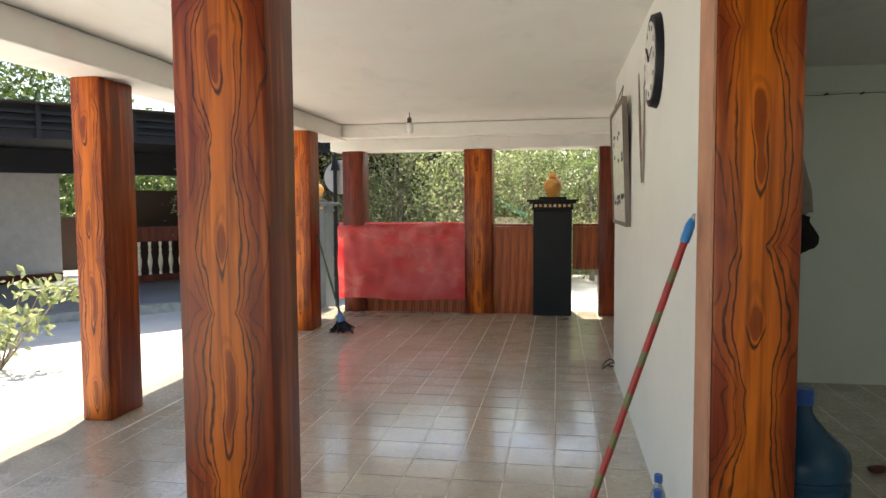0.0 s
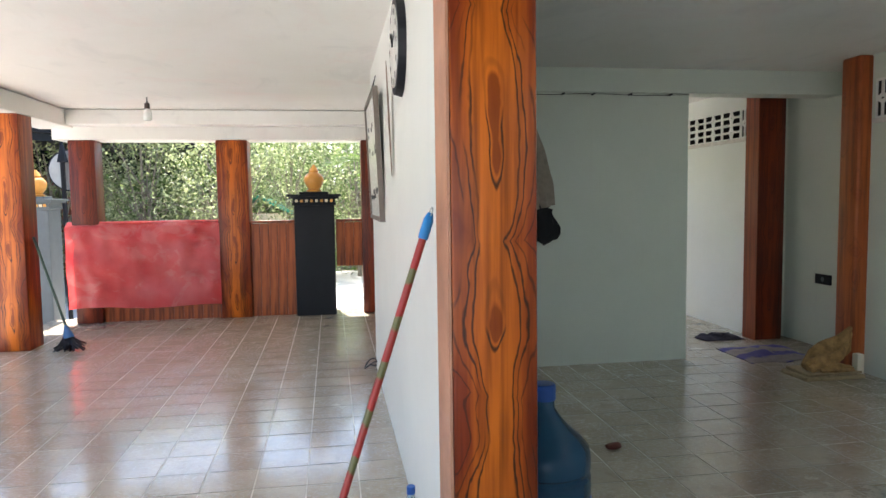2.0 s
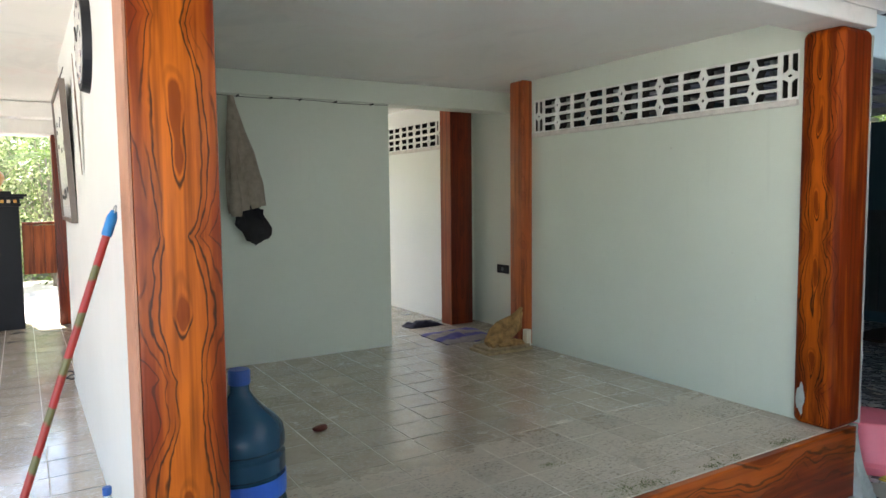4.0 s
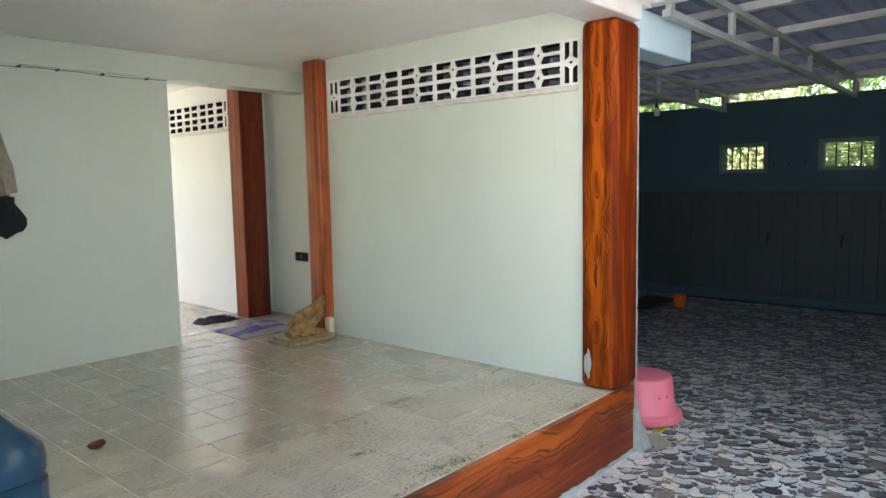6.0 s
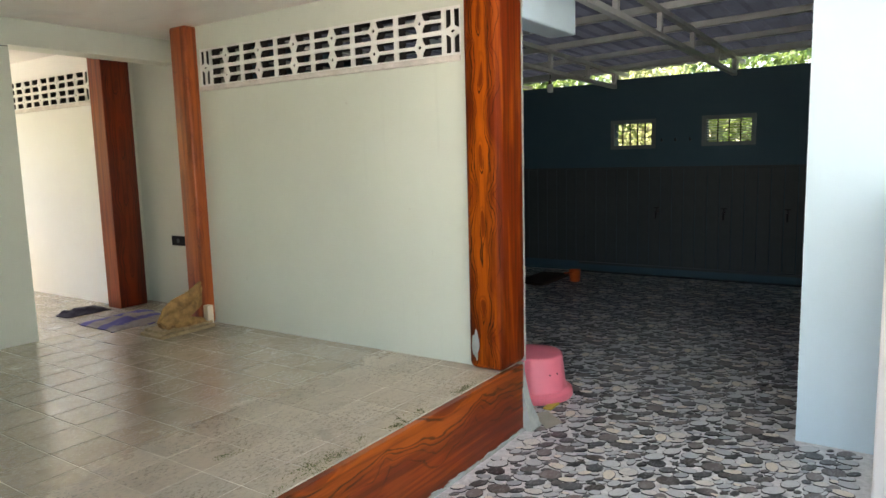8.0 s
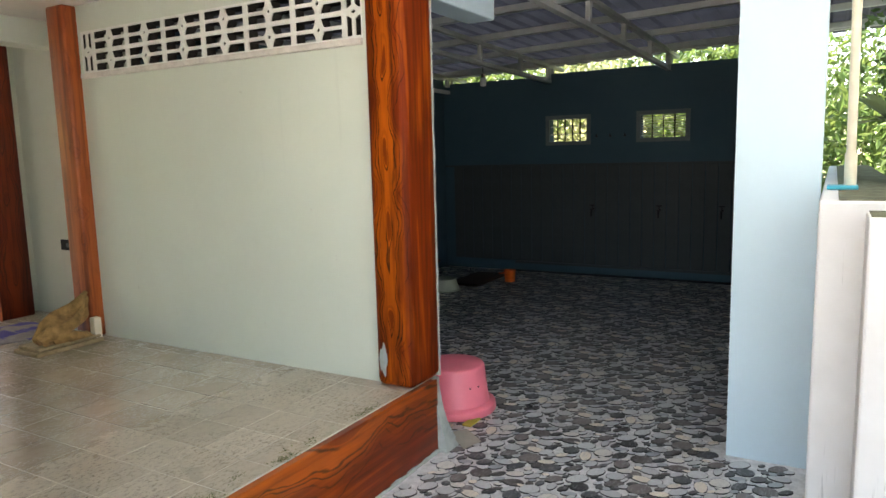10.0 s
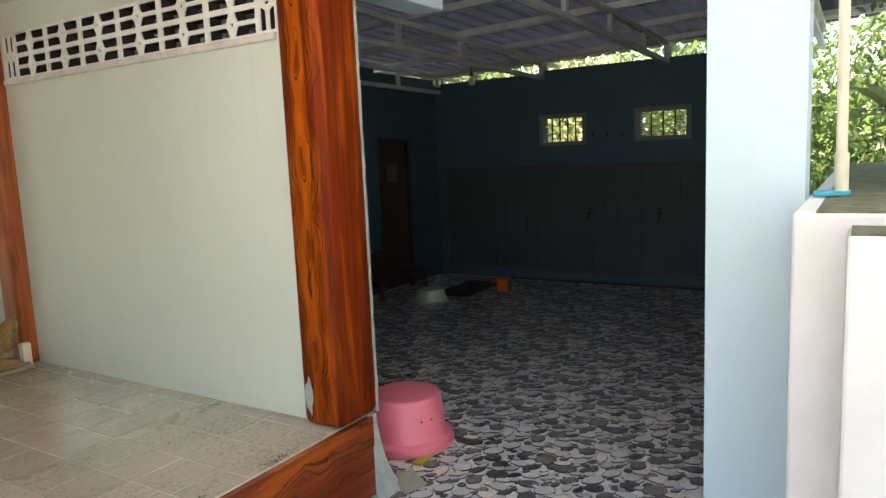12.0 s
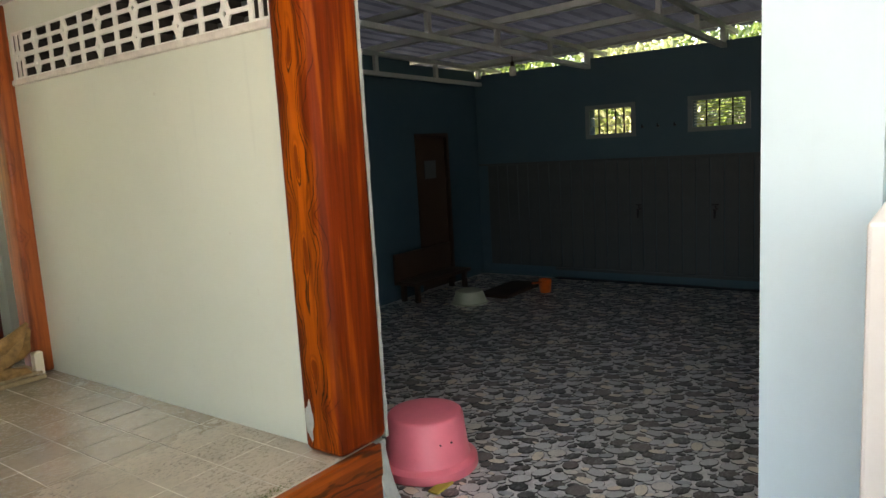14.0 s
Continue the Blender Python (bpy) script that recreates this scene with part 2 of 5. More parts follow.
M["post_corner"] = faux_wood("painted_wood_grain_corner", light=(0.44, 0.088, 0.004), mid=(0.16, 0.018, 0.002), mixing=(-1.0, 1.0, -0.27), core=0.052, period=0.44, streaks=0.55, rough=0.5)
M["post_corner"].node_tree.nodes["Principled BSDF"].inputs["Specular IOR Level"].default_value = 0.12
M["post_dark"] = faux_wood("painted_wood_grain_red", light=(0.20, 0.028, 0.006), mid=(0.10, 0.012, 0.004), period=0.55, core=0.07, lines=0.7)
M["post_plain"] = faux_wood("painted_wood_grain_plain", light=(0.42, 0.105, 0.026), mid=(0.26, 0.046, 0.014), lines=0.25, core=0.12)
M["riser"] = faux_wood("painted_wood_grain_long", along="X", period=0.9, core=0.10, tall=0.16, light=(0.42, 0.088, 0.006), mid=(0.19, 0.024, 0.004), lines=0.85)
M["plank"] = faux_wood("varnished_fence_plank", light=(0.42, 0.10, 0.022), mid=(0.24, 0.042, 0.012), lines=0.3, core=0.05, period=1.1, tall=0.2)
M["tile"] = tile_stone("grey_cement_tile")
M["grout"] = plain("pale_grout", (0.70, 0.66, 0.57), 0.6, vary=0.5, scale=3)
M["concrete"] = plain("raw_cement", (0.36, 0.39, 0.36), 0.85, vary=0.25, scale=12, bump=0.4)
M["pebble"] = pebble_print("printed_pebble")
M["pebble_rim"] = plain("dark_pebble_outline", (0.040, 0.042, 0.045), 0.35, vary=0.3, scale=20)
M["mortar"] = plain("grey_tile_glaze", (0.66, 0.655, 0.65), 0.3, vary=0.3, scale=30)
M["yard"] = plain("sunlit_pale_concrete", (0.72, 0.70, 0.66), 0.9, vary=0.15, scale=2)
M["earth"] = plain("dry_earth", (0.17, 0.14, 0.09), 0.95, vary=0.4, scale=3, bump=0.5)
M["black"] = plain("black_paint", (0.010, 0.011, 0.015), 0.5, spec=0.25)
M["dark_grey"] = plain("slate_grey_paint", (0.10, 0.12, 0.13), 0.6)
# Frame colour lowered to carry the dimness of the annex.
M["frame_blue"] = plain("dimmed_blue_grey_frame_paint", (0.12, 0.165, 0.18), 0.6)
M["gold"] = plain("orange_gold_paint", (0.75, 0.36, 0.08), 0.35)
M["cream"] = plain("cream_paint", (0.75, 0.66, 0.5), 0.5)
M["pink"] = plain("pink_plastic", (0.86, 0.20, 0.26), 0.42, vary=0.06)
M["steel"] = plain("grey_painted_steel", (0.44, 0.47, 0.46), 0.55)
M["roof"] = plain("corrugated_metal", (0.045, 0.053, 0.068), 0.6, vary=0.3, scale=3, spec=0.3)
# Near-black: the annex shade is put into the panels' colour.
M["pvc"] = plain("shade_dark_pvc_panel", (0.048, 0.060, 0.066), 0.6, vary=0.08, spec=0.25)
M["dark_wood"] = plain("dark_wood", (0.05, 0.025, 0.015), 0.5)
M["leaf"] = leaf_mat("green_leaf", (0.028, 0.065, 0.014), (0.085, 0.16, 0.035), 0.35)
M["leaf_pale"] = leaf_mat("pale_leaf", (0.13, 0.17, 0.07), (0.46, 0.48, 0.28), 0.45)
M["leaf_dark"] = leaf_mat("dark_leaf", (0.018, 0.05, 0.014), (0.05, 0.11, 0.025), 0.35)
M["bark"] = plain("grey_bark", (0.27, 0.23, 0.18), 0.9, vary=0.4, scale=12, bump=0.5)
M["mossy"] = plain("mossy_old_coping", (0.16, 0.16, 0.09), 0.95, vary=0.6, scale=14, bump=0.6)
M["tan"] = plain("pinkish_tan_undercoat", (0.52, 0.25, 0.15), 0.5, vary=0.25, scale=4)
M["glass_white"] = plain("milky_glass", (0.8, 0.8, 0.76), 0.25)
M["sill"] = plain("pinkish_white_undercoat", (0.70, 0.655, 0.60), 0.6, vary=0.2, scale=14, bump=0.3)
# For a sheet added out of view that spreads sun as fill light.
mk = Nodes("added_diffuser", 0.5)
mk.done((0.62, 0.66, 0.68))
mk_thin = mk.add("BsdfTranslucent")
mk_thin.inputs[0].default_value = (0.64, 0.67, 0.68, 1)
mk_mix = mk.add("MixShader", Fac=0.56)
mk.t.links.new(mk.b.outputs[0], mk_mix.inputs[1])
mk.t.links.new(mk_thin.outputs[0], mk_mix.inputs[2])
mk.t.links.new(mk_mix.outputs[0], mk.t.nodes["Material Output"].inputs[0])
M["diffuser"] = mk.m
M["brass"] = plain("dull_brass", (0.25, 0.14, 0.06), 0.4, metal=0.6)


# ---- mesh helpers ----
def bm_box(bm, x0, y0, z0, x1, y1, z1, bevel=0.0, seg=2):
    r = bmesh.ops.create_cube(bm, size=1.0)
    vs = r["verts"]
    for v in vs:
        v.co = Vector(((x0 + x1) / 2 + v.co.x * (x1 - x0), (y0 + y1) / 2 + v.co.y * (y1 - y0), (z0 + z1) / 2 + v.co.z * (z1 - z0)))
    if bevel:
        es = list({e for v in vs for e in v.link_edges})
        bmesh.ops.bevel(bm, geom=es, offset=bevel, segments=seg, affect="EDGES", profile=0.5)
    return bm


def box(x0, y0, z0, x1, y1, z1, bevel=0.0, seg=2):
    return bm_box(bmesh.new(), x0, y0, z0, x1, y1, z1, bevel, seg)


def boxes(*rows, bevel=0.0):
    bm = bmesh.new()
    for r in rows:
        bm_box(bm, *r, bevel=bevel)
    return bm


def lathe(profile, cx=0, cy=0, cz=0, seg=28):
    """A solid turned round the upright axis from rows of (radius, height)."""
    bm = bmesh.new()
    rings = []
    for r, h in profile:
        rings.append([bm.verts.new((cx + r * math.cos(2 * math.pi * i / seg), cy + r * math.sin(2 * math.pi * i / seg), cz + h)) for i in range(seg)])
    for a, b in zip(rings, rings[1:]):
        for i in range(seg):
            bm.faces.new((a[i], a[(i + 1) % seg], b[(i + 1) % seg], b[i]))
    bm.faces.new(rings[0][::-1])
    bm.faces.new(rings[-1])
    return bm


def rod(bm, a, b, r0, r1=None, seg=8):
    """A tapered rod from a to b."""
    a, b = Vector(a), Vector(b)
    d = b - a
    m = Matrix.Translation((a + b) / 2) @ d.to_track_quat("Z", "Y").to_matrix().to_4x4()
    bmesh.ops.create_cone(bm, cap_ends=True, segments=seg, radius1=r0, radius2=r0 if r1 is None else r1, depth=d.length, matrix=m)
    return bm


def rods(*rows, seg=8):
    bm = bmesh.new()
    for r in rows:
        rod(bm, *r, seg=seg)
    return bm


def part(name, bm, material, parent=None, label="", smooth=False, at=None):
    """Links a bmesh as one mesh object under a thing or a part."""
    me = bpy.data.meshes.new(name)
    bmesh.ops.recalc_face_normals(bm, faces=bm.faces)
    bm.to_mesh(me)
    bm.free()
    me.materials.append(M[material] if isinstance(material, str) else material)
    if smooth:
        me.shade_smooth()
        me.set_sharp_from_angle(angle=radians(40))
    ob = new(name, me)
    if parent:
        ob.parent = parent
        # parts are written in world places; parents stand unturned
        ob.location = -parent_place(parent)
    if at:
        ob.matrix_basis = at
    if label:
        tagged(ob, label)
    return ob


def parent_place(ob):
    p = Vector(ob.location)
    while ob.parent:
        ob = ob.parent
        p += Vector(ob.location)
    return p


def thing(name, place, label, category, group="", kind=""):
    ob = new(name)
    ob.location = place
    ob.empty_display_size = 0.1
    return tagged(ob, label, category, group, kind)


def solo(name, bm, material, label, category, group="", kind="", smooth=False):
    """A thing of one single mesh."""
    return tagged(part(name, bm, material, smooth=smooth), label, category, group, kind)


def centred(bm, c):
    """Moves a bmesh so that c becomes its origin."""
    bmesh.ops.translate(bm, verts=bm.verts, vec=-Vector(c))
    return bm

# ---- large structure ----
G = -0.42          # paved forecourt
CEIL = 2.30
XV, YP = 3.56, 3.345   # vent wall face, partition face


def structure(name, bm, material, label, category, smooth=False):
    return tagged(part(name, bm, material, smooth=smooth), label, category, kind="structure")


ground = structure("ground", box(-400, -400, -0.62, 400, 400, -0.47), "earth", "bare dry earth reaching to the horizon", "ground")
yard = structure("yard", box(-16, -40, -0.46, -3.44, 16, -0.24), "yard", "sun-bleached pale concrete yard beside the veranda", "yard")
# Unseen ground; its grey is picked for the light it bounces indoors.
yard_front = structure("yard_3", box(-3.44, -40, -0.46, 14, -3.2, G), "concrete", "unseen ground before the house, grey to limit bounced light", "yard")
yard_back = structure("yard_2", box(-3.44, 6.62, -0.46, 6, 12, -0.10), "yard", "sun-bleached pale concrete ground behind the fence", "yard")
slab = structure("floor", boxes((-3.42, 0.03, -0.46, 3.75, 6.6, -0.0014), (3.75, 2.78, -0.46, 3.85, 4.0, -0.0014)), "grout", "raised veranda floor of worn grey cement tiles", "floor")
edge_strip = part("edge_strip", box(-3.425, -0.003, -0.30, -2.98, 6.6, 0.0006, 0.006), "tile", slab)
forecourt = structure("floor_2", boxes((-3.44, -3.2, -0.46, 12, 0.0, G - 0.004), (3.75, 0.0, -0.46, 9.6, 3.2, G - 0.004)), "mortar", "forecourt floor of glossy pebble-print tiles", "floor")

wall_1 = structure("wall_1", box(0.045, 0.2, 0.0, 0.195, 3.64, CEIL), "white", "white painted masonry wall between veranda and room", "wall")
# Sheet added out of view to hold sun and skylight off the room.
sky_blocker = structure("canopy_ceiling", box(-1.9, -6.0, CEIL + 0.24, 1.6, -0.05, CEIL + 0.28), "roof", "unseen metal sheet added over the forecourt to cut skylight", "roof")
# Added, unseen: passes sunlight softly onto the pebbles, step and wall.
light_diffuser = structure("canopy_ceiling_2", box(1.6, -6.0, CEIL + 0.24, 4.9, -0.05, CEIL + 0.25), "diffuser", "unseen translucent sheet added over the entrance for soft top light", "roof")
# Wall added behind the camera to dim the partition's front light.
wall_10 = structure("wall_10", box(0.2, -6.15, -0.46, 6.0, -6.0, 2.7), "outer", "unseen white wall added to cut light from the front", "wall")
wall_2 = structure("wall_2", box(0.195, YP, 0.0, 2.52, YP + 0.15, 2.16), "mint", "pale mint painted partition wall with a worn edge", "wall")
beam_2 = structure("beam_2", box(0.195, YP - 0.03, 2.115, 3.85, YP + 0.19, CEIL - 0.002), "mint", "pale mint painted beam over the partition", "beam")
# vent wall, with a through opening for the breeze blocks
V0, V1, VZ0, VZ1 = 0.28, 2.645, 1.845, 2.125
W0, W1 = 4.16, 6.0
wall_3 = structure("wall_3", boxes((XV, 0.1, -0.46, XV + 0.14, 2.78, VZ0), (XV, 0.1, VZ1, XV + 0.14, 2.78, CEIL), (XV, V1, VZ0, XV + 0.14, 2.78, VZ1), (XV, 0.1, VZ0, XV + 0.14, V0, VZ1),
                                   (3.85, 2.64, -0.46, 3.99, 4.14, CEIL), (XV + 0.14, 2.64, -0.46, 3.85, 2.78, CEIL), (XV + 0.14, 4.0, -0.46, 3.85, 4.14, CEIL)), "mint", "pale mint painted wall with a row of breeze-block vents", "wall")
part("vent_sill", boxes((XV - 0.024, V0, VZ0 - 0.034, XV + 0.02, V1, VZ0), (XV - 0.024, W0, VZ0 - 0.034, XV + 0.02, W1, VZ0), bevel=0.006), "sill", wall_3, "pinkish undercoated ledge")
wall_9 = structure("wall_9", boxes((XV, 4.0, -0.46, XV + 0.14, 6.6, VZ0), (XV, 4.0, VZ1, XV + 0.14, 6.6, CEIL), (XV, 4.0, VZ0, XV + 0.14, W0, VZ1), (XV, W1, VZ0, XV + 0.14, 6.6, VZ1)), "white", "cream-white painted wall of the back room with breeze-block vents", "wall")
# Near-black cement: the shade inside the slots is put into the colour.
M["slot_shade"] = plain("slot_shade_cement", (0.035, 0.033, 0.03), 0.95, vary=0.4, scale=14, bump=0.3, spec=0.1)
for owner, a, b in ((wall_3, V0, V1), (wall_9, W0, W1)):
    part("vent_reveal", boxes((XV + 0.032, a, VZ1 - 0.005, XV + 0.146, b, VZ1 + 0.001), (XV + 0.032, a, VZ0 - 0.001, XV + 0.146, b, VZ0 + 0.005), (XV + 0.032, a - 0.001, VZ0 + 0.005, XV + 0.146, a + 0.005, VZ1 - 0.005), (XV + 0.032, b - 0.005, VZ0 + 0.005, XV + 0.146, b + 0.001, VZ1 - 0.005)), "slot_shade", owner, "near-black lining put inside the vent opening for its shade")
# Out of view; height cut down so that daylight brightens the back room.
wall_4 = structure("wall_4", box(0.34, 6.45, 0.0, 3.56, 6.6, 1.06), "mint", "unseen mint back-room wall, kept low to let light in", "wall")
ceiling = structure("ceiling", boxes((-3.3, -0.02, CEIL, 3.9, 6.62, CEIL + 0.14)), "ceiling", "glossy cream-white painted ceiling", "ceiling")
beam_1 = structure("beam_1", box(-3.36, 0.0, 2.12, -2.98, 6.3, CEIL - 0.004, 0.012), "ceiling", "cream-white painted beam along the veranda edge", "beam")
beam_3 = structure("beam_3", boxes((-2.98, 5.98, 2.14, 3.56, 6.2, CEIL - 0.004), (-3.2, 6.2, 2.0, 3.56, 6.6, CEIL - 0.004), bevel=0.01), "ceiling", "cream-white painted beam over the fence side", "beam")
beam_4 = structure("beam_4", box(-3.36, -0.03, 2.2, 3.76, 0.24, CEIL - 0.002, 0.012), "ceiling", "cream-white painted beam along the front", "beam")
fascia = structure("fascia", boxes((-3.6, -0.20, CEIL + 0.03, 4.02, -0.10, CEIL + 0.22), (3.92, -0.1, CEIL + 0.03, 4.02, 6.6, CEIL + 0.22), bevel=0.006), "outer", "white painted concrete roof fascia", "fascia")
# Unseen back overhang added, long enough to keep sun off the veranda floor.
roof_slab = structure("roof_slab", box(-3.6, -0.2, CEIL + 0.15, 3.9, 7.13, CEIL + 0.2), "outer", "flat concrete roof slab, back eave extended to block sun", "roof")
beam_5 = structure("beam_5", box(3.76, 0.02, 2.06, 4.62, 0.22, 2.30, 0.012), "blue_white", "pale painted box gutter stub beside the corner post", "beam")
riser = structure("riser", box(-3.42, -0.012, G, 3.73, 0.03, -0.002, 0.006), "riser", "step face painted as orange wood grain", "step")
bm = bmesh.new()
for i in range(96):
    x = 0.8 + i * 0.0305
    bm_box(bm, x, -0.016 - 0.012 * (0.5 + noise.noise((x * 9, 1.0, 0.0))), G - 0.002, x + 0.0305, -0.008, G + 0.016 + 0.022 * noise.noise((x * 13, 4.0, 0.0)))
part("mortar_fillet", bm, "concrete", riser, "ragged cement line at the step's foot")


# ---- posts ----
def post(x0, y0, x1, y1, z0, z1, mat, label, bevel=0.012, seg=2):
    c = ((x0 + x1) / 2, y0, z0)
    ob = solo("post", centred(box(x0, y0, z0, x1, y1, z1, bevel, seg), c), mat, label, "post", "painted posts", smooth=True)
    ob.location = c
    return ob


p1 = post(0.028, 0.0, 0.262, 0.2, -0.02, 2.2, "post", "post painted as orange wood with dark eyes, at a wall's end")
part("bare_side", box(0.021, 0.004, 0.0, 0.0285, 0.2, 2.2), "tan", p1, "pinkish undercoated side face")
post(-1.61, 0.0, -1.295, 0.23, 0.0, 2.2, "post", "square post painted as orange wood grain, on the veranda's front edge")
post(-3.335, 1.76, -3.14, 2.10, 0.0, 2.12, "post", "square post painted as orange wood grain, at the yard edge")
post(-3.25, 4.87, -2.98, 5.17, 0.0, 2.12, "post", "square orange wood-grain post with a broom leaning on it")
post(-3.06, 6.24, -2.79, 6.5, 0.0, 2.0, "post_dark", "square post painted as red-brown wood, at the fence")
post(-1.53, 6.24, -1.19, 6.55, 0.0, 2.0, "post", "square post painted as brown wood grain, at the fence")
post(0.07, 6.24, 0.33, 6.5, 0.0, 2.0, "post_dark", "square post painted as dark red-brown wood, at the fence's end")
p2 = post(3.5, 0.0, 3.80, 0.24, 0.0, 2.2, "post_corner", "thick round-edged post painted as orange wood, at the room's open corner", 0.045, 5)
bm = bmesh.new()
bmesh.ops.create_icosphere(bm, subdivisions=3, radius=1.0)
for v in bm.verts:
    k = 1 + 0.5 * noise.noise(v.co * 1.6)
    v.co = Vector((3.5005 + v.co.x * 0.003, 0.185 + v.co.y * 0.022 * k, 0.15 + v.co.z * 0.085 * k))
part("paint_chip", bm, "concrete", p2, "bare grey chip in the paint")
p3 = post(3.46, 2.67, 3.70, 2.86, 0.0, 2.3, "post_plain", "square post painted as faded orange wood, beside the breeze-block wall", 0.02, 3)
dp = post(3.48, 3.86, 3.74, 4.06, 0.0, 2.2, "post_dark", "square post painted as dark red wood, past the doorway")
# Thin paler sheet: back-room light on this side is put into the colour.
part("light_side", box(3.476, 3.864, 0.0, 3.481, 4.056, 2.2), "post_plain", dp, "orange-brown side face coloured paler for the light on it")
bm = bmesh.new()
for i in range(70):
    k = noise.noise((i * 0.37, 0.0, 4.0))
    bm_box(bm, 3.785, 0.008, i * 0.031, 3.803 + 0.006 * k, 0.06, i * 0.031 + 0.031)
part("cement_edge", bm, "concrete", p2, "ragged unpainted cement edge")


# ---- breeze blocks ----
def breeze_mesh(w, h):
    """A block with four flat slots and a diamond between them; y runs along, z up, from its lower corner.
    Its painted face stands before a near-black body that carries the slots' shade."""
    bm = bmesh.new()
    b, e, m = 0.013, 0.017, h / 2
    for slot, d0, d1 in ((0, 0.004, 0.014), (1, 0.0145, 0.085)):
        first = len(bm.faces)
        bm_box(bm, d0, 0, 0, d1, w, b)
        bm_box(bm, d0, 0, h - b, d1, w, h)
        bm_box(bm, d0, 0, b, d1, e, h - b)
        bm_box(bm, d0, w - e, b, d1, w, h - b)
        bm_box(bm, d0, e, m - 0.010, d1, w / 2 - 0.034, m + 0.010)
        bm_box(bm, d0, w / 2 + 0.034, m - 0.010, d1, w - e, m + 0.010)
        hole, out = [], []
        for sx in (d0, d1):
            hole.append([bm.verts.new((sx, w / 2 + dy, m + dz)) for dy, dz in ((0.012, 0), (0, 0.017), (-0.012, 0), (0, -0.017))])
            out.append([bm.verts.new((sx, w / 2 + dy, m + dz)) for dy, dz in ((0.044, 0), (0.024, m * 0.45), (0.017, m - b), (-0.017, m - b), (-0.024, m * 0.45), (-0.044, 0), (-0.024, -m * 0.45), (-0.017, b - m), (0.017, b - m), (0.024, -m * 0.45))])
        for a, o in zip(hole, out):
            for f in ((o[0], o[1], a[1], a[0]), (o[1], o[2], o[3], o[4], a[1]), (o[4], o[5], a[2], a[1]), (o[5], o[6], a[3], a[2]), (o[6], o[7], o[8], o[9], a[3]), (o[9], o[0], a[0], a[3])):
                bm.faces.new(f)
        for ring in (hole, out):
            k = len(ring[0])
            for i in range(k):
                bm.faces.new((ring[0][i], ring[0][(i + 1) % k], ring[1][(i + 1) % k], ring[1][i]))
        bm.faces.ensure_lookup_table()
        for f in bm.faces[first:]:
            f.material_index = slot
    bmesh.ops.recalc_face_normals(bm, faces=bm.faces)
    me = bpy.data.meshes.new("breeze_block")
    bm.to_mesh(me)
    bm.free()
    me.materials.append(M["white"])
    me.materials.append(M["slot_shade"])
    return me


def vent_row(owner, y0, y1, z0, z1, n, end):
    w, h = (y1 - y0 - 2 * end) / n, (z1 - z0) / 2
    me = breeze_mesh(w, h)
    up = breeze_mesh(z1 - z0, end)
    for i in range(n):
        for k in range(2):
            ob = new("breeze_block", me)
            ob.parent = owner
            ob.location = (XV, y0 + end + i * w, z0 + k * h)
    for y in (y0, y1 - end):
        ob = new("breeze_block", up)
        ob.parent = owner
        ob.matrix_basis = pose(XV, y + end, z0, 90, 0, 0)


vent_row(wall_3, V0, V1, VZ0, VZ1, 6, 0.12)
vent_row(wall_9, W0, W1, VZ0, VZ1, 5, 0.12)

# ---- annex behind the corner post ----
XB, YL, YR = 9.48, 3.13, -1.435
wins = ((0.98, 1.50, 1.37, 1.665), (-0.27, 0.28, 1.38, 1.67))
rows, y = [], YR
for a, b, z0, z1 in sorted(wins):
    rows += [(XB, y, -0.46, XB + 0.15, a, 2.27), (XB, a, -0.46, XB + 0.15, b, z0), (XB, a, z1, XB + 0.15, b, 2.27)]
    y = b
rows.append((XB, y, -0.46, XB + 0.15, YL + 0.15, 2.24))
wall_5 = structure("wall_5", boxes(*rows), "deep_blue", "blue annex wall, colour darkened for the dim room, with two small windows", "wall")
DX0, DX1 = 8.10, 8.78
wall_6 = structure("wall_6", boxes((3.995, YL, -0.46, DX0, YL + 0.15, 2.36), (DX1, YL, -0.46, XB, YL + 0.15, 2.30), (DX0, YL, 1.5, DX1, YL + 0.15, 2.30)), "deep_blue", "blue annex side wall, colour darkened for the dim room, with a doorway", "wall")
wall_7 = structure("wall_7", boxes((4.38, -1.825, -0.46, 4.62, YR, 2.9), (4.62, YR - 0.09, -0.46, XB + 0.15, YR, 2.9)), "blue_white", "pale blue painted annex wall ending at the entrance", "wall")
low_wall = structure("low_wall", boxes((3.73, -2.2, -0.46, 9.0, -1.83, 1.01), (3.46, -5.0, -0.46, 3.72, -1.995, 0.97), bevel=0.012), "stained", "weathered white garden wall with a mossy top", "wall")
# Enclosure added out of view so that the far vents look dark.
wall_8 = structure("wall_8", boxes((4.4, 3.285, -0.46, 4.5, 6.7, 2.5), (3.71, 3.3, 2.44, 4.4, 6.7, 2.5), (3.71, 6.6, -0.46, 4.4, 6.7, 2.44)), "deep_blue", "unseen blue wall added to keep light out behind the vents", "wall")
part("coping", boxes((3.74, -2.19, 1.0, 9.0, -1.90, 1.014), (3.47, -4.9, 0.96, 3.71, -2.005, 0.974)), "mossy", low_wall, "moss-grown wall top")
part("paint_edge", box(0.036, 0.2, 0.0, 0.045, 0.225, CEIL), "concrete", wall_1, "rough unpainted seam beside the post")

# ---- floor tiles and pebbles ----
T = 0.2425
TX, TY = 2.49, 0.457


